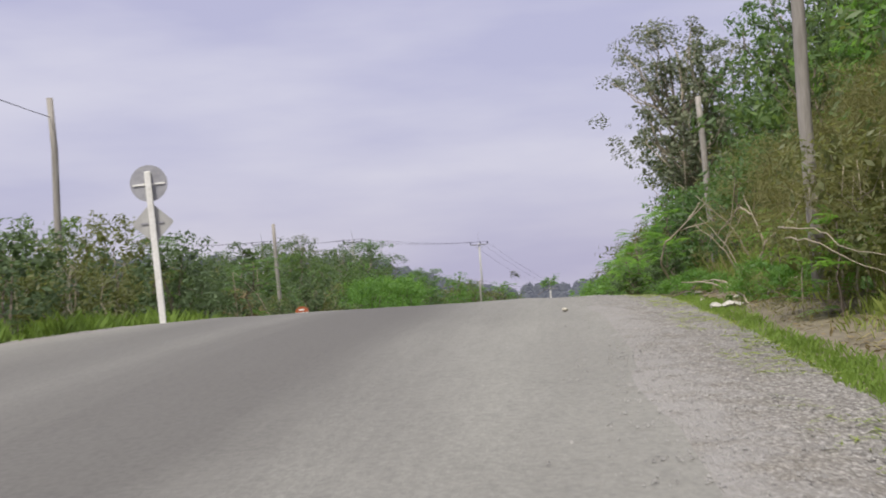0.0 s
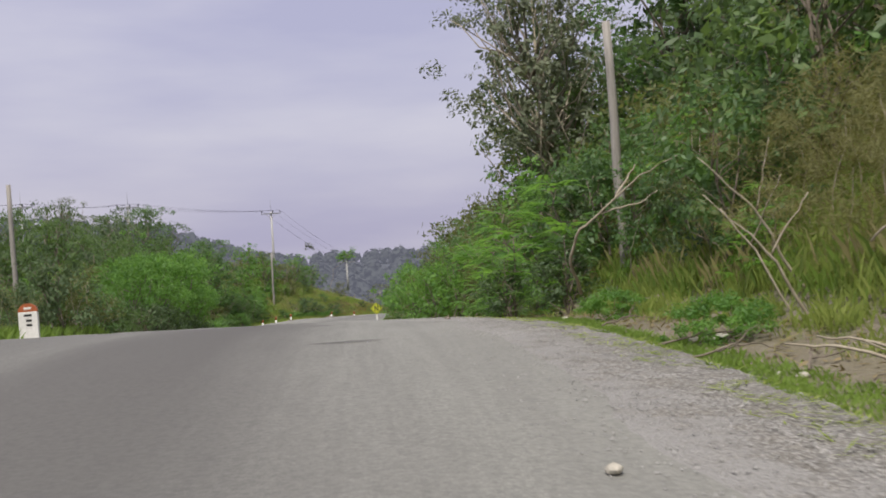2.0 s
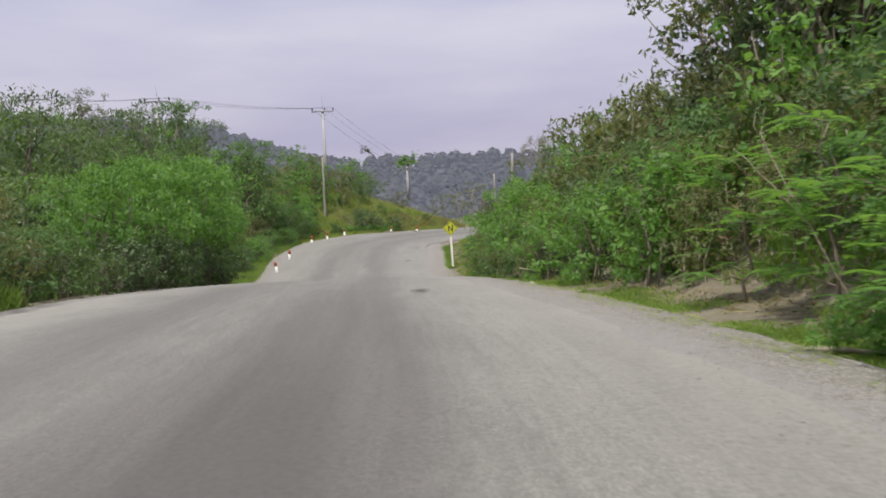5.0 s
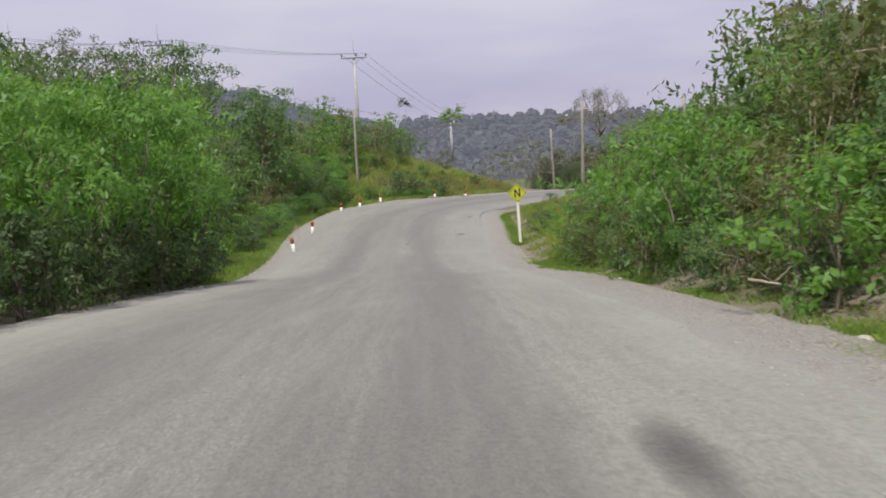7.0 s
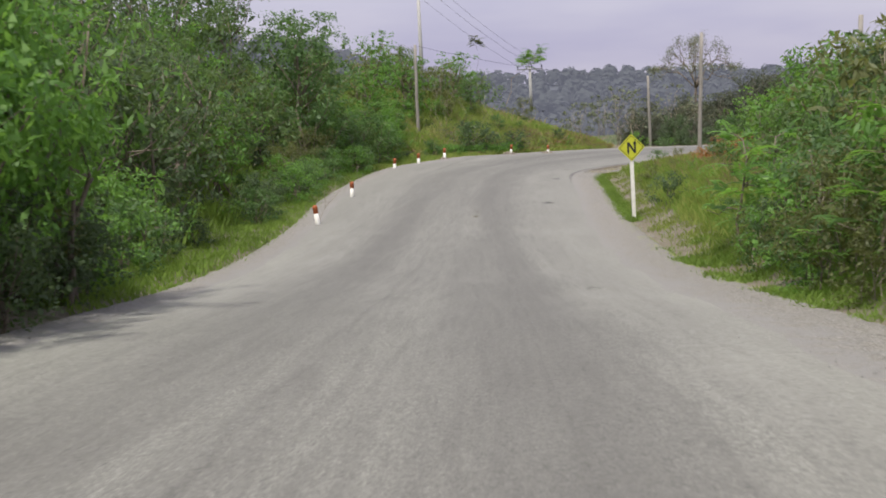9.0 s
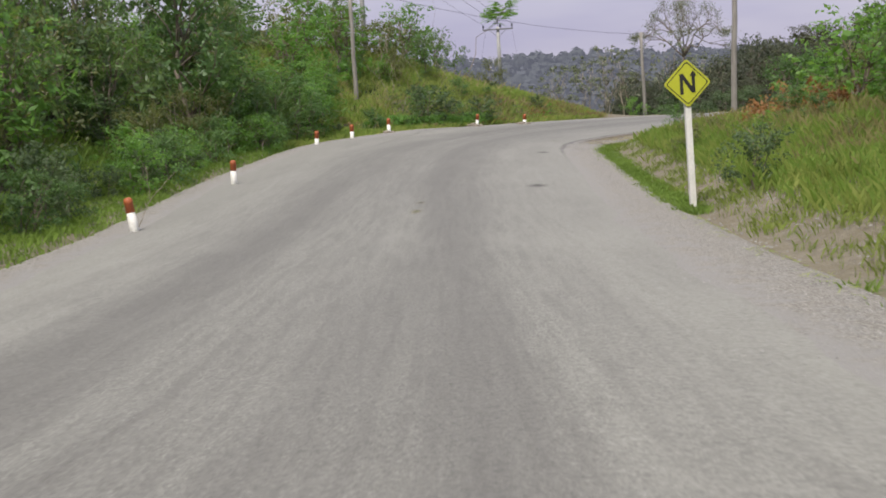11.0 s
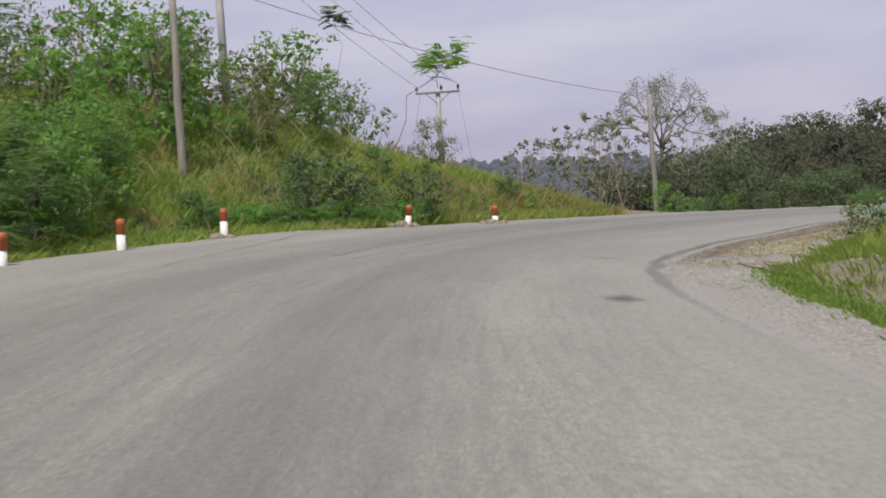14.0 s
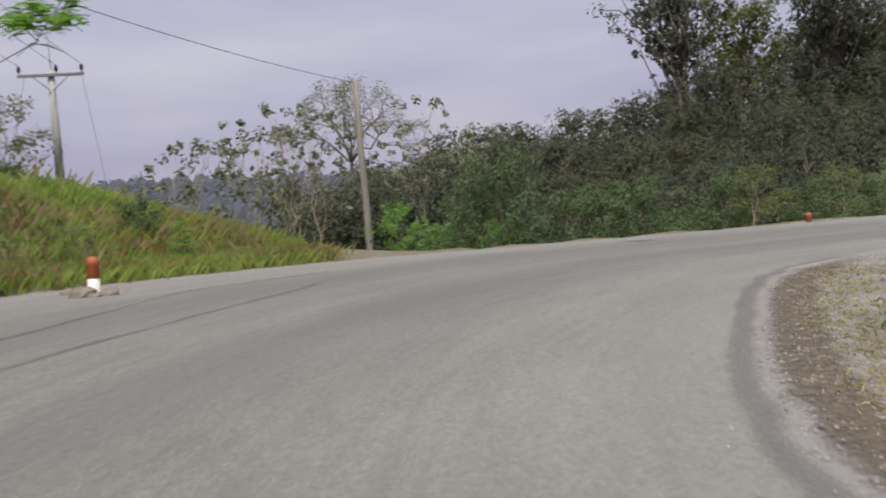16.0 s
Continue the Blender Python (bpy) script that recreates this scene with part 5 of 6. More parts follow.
stuff("straw_litter", *flat(g, p, 0.17, 0.012), M_HAY, "flattened yellow straw strewn along the gravel", "litter")
p = strip_places(g, 9000, 107, 128, 1, 0.5, 2.5)
p = p[wave(p[:, 0], p[:, 1], 0.8, 0.4) + 0.6 * wave(p[:, 0], p[:, 1], 0.3, 2.4) > -0.2] + [0, 0, 0.016]
stuff("straw_litter", *flat(g, p, 0.13, 0.014, 0.3), M_STRAW, "dry tan straw trodden into the gravel inside the bend", "litter")
p = strip_places(g, 9000, 66, 124, 1, 0.9, 2.6)
p = p[wave(p[:, 0], p[:, 1], 1.0, 1.7) + 0.6 * wave(p[:, 0], p[:, 1], 0.4, 3.0) > 0.0] + [0, 0, 0.012]
stuff("straw_litter", *flat(g, p, 0.15, 0.011), M_HAY, "dry yellow straw on the gravel inside the bend", "litter")

p = places(g, 3400, (1, 12), (70, 106), lambda x, y, s, u, off: (u > 0) & (off > 2.5) & (off < 5.5) & off_clay(x, y))
stuff("tall_grass", *blades(g, p[:1900], 0.30, 0.010, 0.8, 7, 0.14), M_HAY, "soft yellow-green grass along the low bank", "grass")
stuff("tall_grass", *blades(g, p[1900:], 0.24, 0.010, 0.8, 7, 0.14), M_GRASS, "fresh green grass along the low bank", "grass")
p = places(g, 2600, (1, 12), (76, 112), lambda x, y, s, u, off: (u > 0) & (off > 1.0) & (off < 2.9))
v, f = pebbles(g, p, 0.008, 0.045)
tagged(mesh_object("gravel", v, f, M_PEBBLE, "", None, None, False), "stones strewn over bare earth inside the bend", "gravel", "", "stuff")
p = places(g, 2800, (1, 12), (70, 112), lambda x, y, s, u, off: (u > 0) & (off > 1.7) & (off < 4.0), 0.9)
stuff("verge_grass", *blades(g, p, 0.13, 0.011, 1.0, 6, 0.12), M_HAY, "thin yellowing grass on bare earth", "grass")


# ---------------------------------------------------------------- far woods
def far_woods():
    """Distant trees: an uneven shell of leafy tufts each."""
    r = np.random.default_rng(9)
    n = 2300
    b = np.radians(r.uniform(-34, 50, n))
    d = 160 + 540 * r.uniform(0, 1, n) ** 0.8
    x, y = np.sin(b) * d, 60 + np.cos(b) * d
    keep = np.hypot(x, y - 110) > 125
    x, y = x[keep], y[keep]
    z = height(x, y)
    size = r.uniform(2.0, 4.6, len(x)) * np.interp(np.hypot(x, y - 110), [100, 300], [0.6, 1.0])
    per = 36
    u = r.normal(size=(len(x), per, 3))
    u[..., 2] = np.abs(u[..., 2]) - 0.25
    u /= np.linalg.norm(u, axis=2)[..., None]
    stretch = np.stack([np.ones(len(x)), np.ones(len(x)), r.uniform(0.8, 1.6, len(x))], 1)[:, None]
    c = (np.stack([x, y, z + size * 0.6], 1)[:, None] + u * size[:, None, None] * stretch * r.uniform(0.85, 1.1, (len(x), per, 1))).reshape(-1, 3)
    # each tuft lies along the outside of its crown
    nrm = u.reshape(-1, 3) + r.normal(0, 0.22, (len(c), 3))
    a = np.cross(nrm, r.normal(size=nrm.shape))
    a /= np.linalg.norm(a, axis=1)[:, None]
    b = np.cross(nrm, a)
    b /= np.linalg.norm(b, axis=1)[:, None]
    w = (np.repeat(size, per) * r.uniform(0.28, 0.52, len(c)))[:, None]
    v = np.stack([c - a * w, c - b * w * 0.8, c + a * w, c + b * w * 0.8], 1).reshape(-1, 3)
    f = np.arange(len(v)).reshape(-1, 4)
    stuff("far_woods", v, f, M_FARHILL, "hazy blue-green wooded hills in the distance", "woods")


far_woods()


# ---------------------------------------------------------------- poles, wires
def pole_at(name, x, y, z0, z1, r, mat, label, lean=(0, 0), group="wooden poles along the road"):
    ob = tagged(new(name), label, "utility pole", group)
    h = z1 - z0 + 0.5
    rng = np.random.default_rng(int(abs(x * 13 + y * 7)))
    p = bent(rng, (0, 0, 0), (lean[0] * h, lean[1] * h, h), 7, 0.0025)
    v, f = tube(p, np.linspace(r * 1.12, r * 0.85, 7), 14)
    part("shaft", mesh_object("shaft", v, f, mat), ob)
    ob.location = (x, y, z0 - 0.5)
    return ob


pole_at("wooden_pole", 5.70, 9.3, 0.3, 7.6, 0.078, M_POLE, "weathered grey wooden pole standing in roadside growth", (0.0, 0))
pole_at("wooden_pole", 6.8, 26.3, 0.7, 5.85, 0.09, M_POLE, "weathered wooden pole rising from the shrubs", (-0.03, 0))
pole_at("wooden_pole", 12.0, 92.5, -0.9, 3.9, 0.10, M_POLE, "dark wooden pole half hidden by trees")
pole_at("wooden_pole", 8.95, 108.9, -2.2, 4.5, 0.10, M_POLE, "weathered pole on the clay bank inside the bend", (0.02, 0))
pole_at("wooden_pole", 10.37, 141.2, -2.2, 3.4, 0.11, M_POLE, "grey wooden pole beside the bend before dark woods", (-0.03, 0))
pole_at("wooden_pole", -8.4, 20.6, -1.0, 5.95, 0.085, M_POLE, "thin grey pole among bushes below the road", (-0.03, 0))
pole_at("wooden_pole", -9.6, 45.5, -1.0, 5.2, 0.09, M_POLE, "dark thin pole among the bushes", (-0.03, 0))
pole_at("wooden_pole", -6.0, 120.4, -0.9, 5.05, 0.10, M_POLE, "weathered pole at the foot of the grassy bank", (-0.01, 0))


def box(cx, cy, cz, sx, sy, sz, bevel=0.0):
    bm = bmesh.new()
    bmesh.ops.create_cube(bm, size=1.0, matrix=Matrix.Translation((cx, cy, cz)) @ Matrix.Diagonal((sx, sy, sz, 1)))
    if bevel:
        bmesh.ops.bevel(bm, geom=bm.edges[:], offset=bevel, segments=2, affect="EDGES", profile=0.6)
    return bm


def bm_part(name, bm, mat, parent, label="", soft=False):
    me = bpy.data.meshes.new(name)
    bm.to_mesh(me)
    bm.free()
    me.materials.append(mat)
    me.polygons.foreach_set("use_smooth", np.full(len(me.polygons), soft))
    return part(name, new(name, me), parent, label)


def lathe(profile, n=16):
    """A turned shape from (radius, height) pairs."""
    pr = np.array(profile)
    a = np.arange(n) * 2 * np.pi / n
    v = np.stack([pr[:, 0:1] * np.cos(a), pr[:, 0:1] * np.sin(a), np.repeat(pr[:, 1:2], n, 1)], -1).reshape(-1, 3)
    i = np.arange(len(pr) * n).reshape(-1, n)
    f = np.stack([i[:-1], np.roll(i, -1, 1)[:-1], np.roll(i, -1, 1)[1:], i[1:]], -1).reshape(-1, 4)
    return v, [tuple(q) for q in f] + [tuple(i[0][::-1]), tuple(i[-1])]


ARM_INSULATORS = (-0.98, 0.18, 0.98)


def power_pole(x, y, z0, arm, turn, label, lean=0.0):
    """Concrete pole with a steel crossarm, braces, three pin insulators and a lightning rod."""
    ob = tagged(new("power_pole"), label, "power pole", "power poles on the hill")
    h = arm - z0 + 0.5
    v, f = tube([(0, 0, 0), (0, 0, h * 0.5), (0, 0, h + 0.12)], [0.15, 0.13, 0.105], 14)
    part("shaft", mesh_object("shaft", v, f, M_CONC), ob)
    arm_ob = bm_part("crossarm", box(0, -0.14, h - 0.05, 2.1, 0.09, 0.10, 0.01), M_STEEL, ob)
    for s in (-1, 1):
        v, f = tube([(s * 0.06, -0.14, h - 0.55), (s * 0.3, -0.15, h - 0.32), (s * 0.55, -0.15, h - 0.1)], [0.02] * 3, 6)
        part("brace", mesh_object("brace", v, f, M_STEEL), ob)
    for xi in ARM_INSULATORS:
        v, f = lathe([(0.02, 0), (0.02, 0.08), (0.065, 0.09), (0.05, 0.13), (0.07, 0.15), (0.05, 0.19), (0.06, 0.21), (0.035, 0.27), (0.012, 0.29)], 12)
        p = part("insulator", mesh_object("insulator", v, f, M_BLACK), ob, "dark ribbed insulator")
        p.location = (xi, -0.14, h)
    v, f = tube([(0.02, 0, h), (0.0, 0, h + 0.7), (-0.02, 0, h + 1.4)], [0.02, 0.016, 0.01], 6)
    part("lightning_rod", mesh_object("lightning_rod", v, f, M_STEEL), ob)
    ob.matrix_basis = pose(x, y, z0 - 0.5, 0, lean, turn)
    return [Vector((x, y, z0 - 0.5)) + (pose(0, 0, 0, 0, lean, turn) @ Vector((xi, -0.14, h + 0.28))) for xi in ARM_INSULATORS]


POW = [(-38.0, 108.0, 4.6, 10.2, 12), (-28.0, 113.4, 3.2, 10.0, 10), (-19.1, 117.3, 3.2, 9.9, 8), (-6.5, 131.4, 2.4, 9.7, 2), (1.27, 146.2, 1.4, 4.4, -4)]
tops = [power_pole(*a, "concrete power pole with a steel crossarm on the hill", -1.2) for a in POW]


def wire(a, b, sag, r=0.009):
    t = np.linspace(0, 1, 17)[:, None]
    p = np.array(a) * (1 - t) + np.array(b) * t
    p[:, 2] -= (4 * sag * t * (1 - t))[:, 0]
    v, f = tube(p, [r] * 17, 5)
    return tagged(mesh_object("power_line", v, f, M_WIRE), "thin dark overhead wire between poles", "power line", "overhead wires")


for q, w in zip(tops[:-1], tops[1:]):
    for a, b in zip(q, w):
        wire(a, b, 0.35)
END = (10.2, 141.2, 3.3)
wire((-6.05, 120.4, 5.0), END, 0.45)
wire((-8.6, 20.6, 5.5), (-6.2, -6.0, 5.0), 0.3)
for s in (-0.9, 0.9):
    wire((1.27 + s, 146.1, 4.3), (1.27 + s * 2.2, 145.0, ground_z(1.27 + s * 2.2, 145.0)), 0.0, 0.006)


# ---------------------------------------------------------------- signs
def plate(shape, thick, mat, parent, name, label=""):
    """A flat plate in the xz plane with thickness along y."""
    n = len(shape)
    v = [(x, -thick / 2, z) for x, z in shape] + [(x, thick / 2, z) for x, z in shape]
    f = [tuple(range(n)), tuple(range(2 * n - 1, n - 1, -1))] + [(i, i + n, (i + 1) % n + n, (i + 1) % n) for i in range(n)]
    return part(name, mesh_object(name, v, f, mat, "", None, None, False), parent, label)


def rounded(pts, r, n=5):
    """A polygon with its corners rounded."""
    out = []
    for i, p in enumerate(pts):
        p, a, b = Vector(p), Vector(pts[i - 1]), Vector(pts[(i + 1) % len(pts)])
        s, e = p + (a - p).normalized() * r, p + (b - p).normalized() * r
        for k in range(n):
            t = k / (n - 1)
            out.append(tuple((1 - t) ** 2 * s + 2 * t * (1 - t) * p + t * t * e))
    return out


def concrete_post(h, w, parent, mat=None):
    return bm_part("post", box(0, 0, h / 2 - 0.3, w, w, h + 0.6, 0.015), mat or M_WHITE, parent)


def bend_sign():
    ob = tagged(new("bend_warning_sign"), "yellow diamond sign with a black zigzag on a white post", "road sign")
    concrete_post(2.1, 0.11, ob)
    d = 0.43
    face = plate(rounded([(0, 2.16 - d), (d, 2.16), (0, 2.16 + d), (-d, 2.16)], 0.06), 0.012, M_YELLOW, ob, "sign_panel")
    face.location.y = -0.07
    k = 0.385
    rim_o, rim_i = rounded([(0, -k), (k, 0), (0, k), (-k, 0)], 0.05), rounded([(0, -k + 0.022), (k - 0.022, 0), (0, k - 0.022), (-k + 0.022, 0)], 0.045)
    n = len(rim_o)
    v = [(x, -0.0085, z + 2.16) for x, z in rim_o] + [(x, -0.0085, z + 2.16) for x, z in rim_i]
    part("border", mesh_object("border", v, [(i, (i + 1) % n, (i + 1) % n + n, i + n) for i in range(n)], M_BLACK, "", None, None, False), face, "thin black border")
    zig = [(-0.135, -0.19), (-0.075, -0.19), (-0.075, 0.06), (0.075, -0.17), (0.14, -0.17), (0.14, 0.12), (0.175, 0.12), (0.11, 0.22), (0.045, 0.12), (0.08, 0.12), (0.08, -0.06), (-0.07, 0.17), (-0.135, 0.17)]
    plate([(x, z + 2.16) for x, z in zig], 0.004, M_BLACK, face, "zigzag_arrow", "black zigzag arrow").location.y = -0.0095
    for z in (1.98, 2.34):
        bm_part("bracket", box(0, -0.055, z, 0.2, 0.02, 0.035, 0.004), M_STEEL, ob)
    ob.matrix_basis = pose(3.43, 86.87, -2.53, 0, -2.2, 6)


def sign_from_behind():
    ob = tagged(new("sign_post"), "white post with round and diamond signs seen from behind", "road sign")
    concrete_post(2.72, 0.11, ob)
    a = [(0.325 * math.cos(t), 2.52 + 0.325 * math.sin(t)) for t in np.linspace(0, 2 * np.pi, 40, endpoint=False)]
    disc = plate(a, 0.012, M_SIGNBACK, ob, "round_panel", "bare grey back of a round sign")
    disc.location.y = 0.075
    bm_part("bracket", box(0, -0.012, 2.5, 0.56, 0.02, 0.035, 0.004), M_WHITE, disc, "pale metal bracket")
    dia = plate(rounded([(0, 1.44), (0.37, 1.81), (0, 2.18), (-0.37, 1.81)], 0.05), 0.012, M_CONC, ob, "diamond_panel", "pale grey back of a diamond sign")
    dia.location.y = 0.075
    bm_part("bracket", box(0, -0.012, 1.81, 0.4, 0.02, 0.035, 0.004), M_SIGNBACK, dia)
    ob.matrix_basis = pose(-4.24, 15.15, 0.52, 0, -3.5, 14)


bend_sign()
sign_from_behind()


def kilometre_stone():
    ob = tagged(new("kilometre_stone"), "white kilometre stone with a rounded red top", "milestone")
    w, d, n = 0.42, 0.22, 12
    bm_part("body", box(0, 0, 0.1, w, d, 0.8, 0.02), M_WHITE, ob)
    arc = [(w / 2 * math.cos(t), 0.50 + 0.19 * math.sin(t)) for t in np.linspace(0, np.pi, n)]
    plate(arc, d - 0.01, M_ORANGE, ob, "top", "rounded red top")
    for x, z, s in ((0, 0.42, 0.17), (0.02, 0.30, 0.12), (0.02, 0.2, 0.12)):
        bm_part("inscription", box(x, -d / 2 - 0.002, z, s, 0.006, 0.05), M_BLACK, ob, "plain dark bar of worn writing")
    bm_part("inscription", box(0, -d / 2 + 0.003, 0.58, 0.16, 0.006, 0.05), M_WHITE, ob, "plain pale bar of worn writing")
    ob.matrix_basis = pose(-5.61, 32.05, 0.44, 0, -2, 8)


kilometre_stone()


def guide_post(first=False):
    ob = tagged(new("guide_post"), "short white roadside post with an orange-red top", "guide post", "guide posts round the bend")
    v, f = lathe([(0.08, -0.3), (0.078, 0.1), (0.075, 0.36)], 16)
    part("shaft", mesh_object("shaft", v, f, M_WHITE), ob)
    v, f = lathe([(0.0755, 0.36), (0.08, 0.365), (0.079, 0.52), (0.082, 0.525), (0.082, 0.56), (0.073, 0.60), (0.046, 0.625), (0.01, 0.63)], 16)
    part("top", mesh_object("top", v, f, M_ORANGE), ob, "faded orange-red painted top")
    return ob


post = guide_post()
post.matrix_basis = pose(-6.5, 86.2, -2.52, 0, -8, 0)
for x, y, z, tx, ty in [(-6.72, 95.65, -2.33, 0, -1), (-6.26, 107.9, -1.9, 0, -3), (-5.28, 110.85, -1.77, 2, -1), (-4.12, 114.44, -1.63, 4, -5), (-0.47, 120.2, -1.69, 0, 7), (1.79, 120.9, -1.80, 0, 1), (19.6, 131.6, -2.06, 0, 0)]:
    copy_thing(post, pose(x, y, z, tx, ty, 30 * x))


# ---------------------------------------------------------------- branches, stones, litter
def branch(paths, r, mat, label, name="dead_branch"):
    """A fallen or leaning branch: a tapering main limb and its forks."""
    rng = np.random.default_rng(int(paths[0][0][1] * 10))
    bits = []
    for n, q in enumerate(paths):
        q = np.array(q, float)
        t = np.linspace(0, len(q) - 1, 4 * len(q))
        p = np.stack([np.interp(t, np.arange(len(q)), q[:, k]) for k in range(3)], 1)
        p[1:-1] += rng.normal(0, 0.008, (len(p) - 2, 3))
        bits.append(tube(p, np.linspace(r * (1 if n == 0 else 0.6), r * 0.3, len(p)), 6))
    v, f = join(bits)
    return tagged(mesh_object(name, v, f, mat), label, "branch")


branch([[(5.35, 10.0, -0.05), (5.16, 10.18, 0.08), (5.08, 11.22, 0.37), (5.06, 12.3, 0.59), (4.79, 12.8, 0.64)], [(5.08, 11.7, 0.45), (4.7, 12.2, 0.6), (4.45, 12.5, 0.62)]], 0.024, M_PALE, "pale bare branch fallen at the foot of the slope")
branch([[(6.3, 10.4, 0.62), (5.62, 10.77, 0.53), (5.35, 11.33, 0.50), (5.18, 11.83, 0.47), (4.9, 12.3, 0.62)]], 0.018, M_PALE, "thin pale branch leaning from the slope")
branch([[(5.25, 10.92, 0.05), (5.46, 11.17, 0.46), (5.55, 11.47, 0.85)]], 0.016, M_PALE, "thin bare stem standing in the litter")
branch([[(5.34, 11.6, 0.15), (5.41, 11.53, 0.83), (5.49, 11.5, 1.06), (5.85, 11.33, 1.38), (6.05, 11.2, 1.75)], [(5.49, 11.5, 1.06), (5.36, 11.64, 1.52), (5.3, 11.76, 1.75)], [(5.37, 11.62, 1.46), (5.25, 11.89, 1.6), (4.98, 12.32, 1.25)]], 0.026, M_PALE, "forked pale dead sapling without leaves")
branch([[(5.3, 23.3, 0.85), (5.05, 22.8, 1.38), (5.15, 22.61, 1.79), (5.46, 22.39, 2.06), (5.99, 22.17, 2.55), (6.63, 22.09, 2.87)], [(5.46, 22.39, 2.06), (6.06, 22.28, 2.18), (6.36, 22.36, 2.37)], [(5.7, 22.3, 2.3), (6.1, 22.6, 2.8)]], 0.03, M_PALE, "long curved bare branch reaching over the shrubs")
branch([[(4.7, 6.2, 0.9), (4.92, 5.78, 0.84), (5.06, 5.25, 0.62), (5.3, 4.3, 0.45)]], 0.008, M_PALE, "thin pale branch hanging from the slope")
branch([[(4.7, 5.9, 0.78), (4.89, 5.49, 0.7), (5.05, 5.05, 0.5), (5.3, 4.3, 0.3)]], 0.007, M_PALE, "thin pale branch hanging from the slope")
branch([[(4.22, 31.0, 0.30), (4.8, 30.5, 0.31), (5.32, 30.14, 0.36)]], 0.03, M_PALE, "cut pale stem lying on the verge")
branch([[(4.45, 28.93, 1.08), (4.6, 28.4, 0.9), (4.8, 27.9, 0.45)], [(4.6, 28.4, 0.9), (4.4, 28.2, 1.2)]], 0.022, M_PALE, "bare pale stem leaning out of the bushes")
branch([[(3.78, 105.9, road_z(3.78, 105.9)), (3.95, 105.0, road_z(3.95, 105.0) - 0.03), (4.11, 104.1, road_z(4.11, 104.1) - 0.05)], [(3.9, 105.3, road_z(3.9, 105.3) - 0.02), (4.2, 104.9, road_z(4.2, 104.9))]], 0.014, M_BARK, "dry stick lying on the gravel")
branch([[(3.56, 49.44, -0.19), (3.9, 49.1, -0.22), (4.3, 48.79, -0.31)], [(3.8, 49.2, -0.2), (4.1, 49.0, 0.1)]], 0.022, M_PALE, "pale dead branches heaped at the roadside")
branch([[(3.95, 49.31, -0.42), (4.0, 49.1, -0.2), (4.15, 48.88, 0.05)]], 0.018, M_PALE, "pale dead branch standing at the roadside")
for x, y, a in [(4.75, 14.3, 0.3), (5.05, 13.5, 1.1), (5.5, 10.4, 2.0), (5.3, 9.2, 2.6), (4.9, 15.4, 0.0), (5.0, 18.9, 0.6), (5.1, 24.0, 1.6)]:
    z = ground_z(x, y) + 0.03
    c, d = 0.5 * math.cos(a), 0.5 * math.sin(a)
    branch([[(x - c, y - d, z), (x, y + 0.05, z + 0.10), (x + c, y + d, z + 0.04)], [(x, y + 0.05, z + 0.10), (x + 0.5 * c - 0.3 * d, y + 0.4 * d, z + 0.25)], [(x - 0.4 * c, y - 0.4 * d, z + 0.05), (x - 0.3 * c + 0.4 * d, y - 0.6 * d - 0.2, z + 0.12)]], 0.012, M_BARK, "dark forked dead branch lying on bare earth")
rb = random.Random(12)
for n in range(50):
    # more dead stems among the growth of both banks
    if n < 22:
        x, y = rb.uniform(4.7, 7.2), rb.uniform(3, 62)
    elif n < 34:
        x, y = rb.uniform(-8.5, -5.8), rb.uniform(8, 92)
    else:
        x, y = rb.uniform(-9.0, -1.5), rb.uniform(121, 131)
    z, h, a = ground_z(x, y), rb.uniform(0.7, 2.1), rb.uniform(0, 6.28)
    q = (x + math.cos(a) * h * 0.35, y + math.sin(a) * h * 0.35, z + h * 0.6)
    e = (x + math.cos(a) * h * 0.75, y + math.sin(a) * h * 0.6, z + h)
    branch([[(x, y, z - 0.1), q, e], [q, (q[0] + rb.uniform(-0.4, 0.4), q[1] + rb.uniform(-0.4, 0.4), q[2] + 0.5 * h)]], rb.uniform(0.010, 0.02), M_PALE, "thin pale dead stem among the bushes", "dead_sapling")


def stone(x, y, z, r, mat, label, name="stone"):
    bm = bmesh.new()
    bmesh.ops.create_icosphere(bm, subdivisions=2, radius=r)
    for v in bm.verts:
        v.co *= 1 + 0.28 * noise.noise(v.co / r * 1.3 + Vector((x, y, 0)))
        v.co.z *= 0.62
    me = bpy.data.meshes.new(name)
    bm.to_mesh(me)
    bm.free()
    me.materials.append(mat)
    ob = tagged(new(name, me), label, "stone")
    ob.location = (x, y, z + r * 0.35)
    return ob


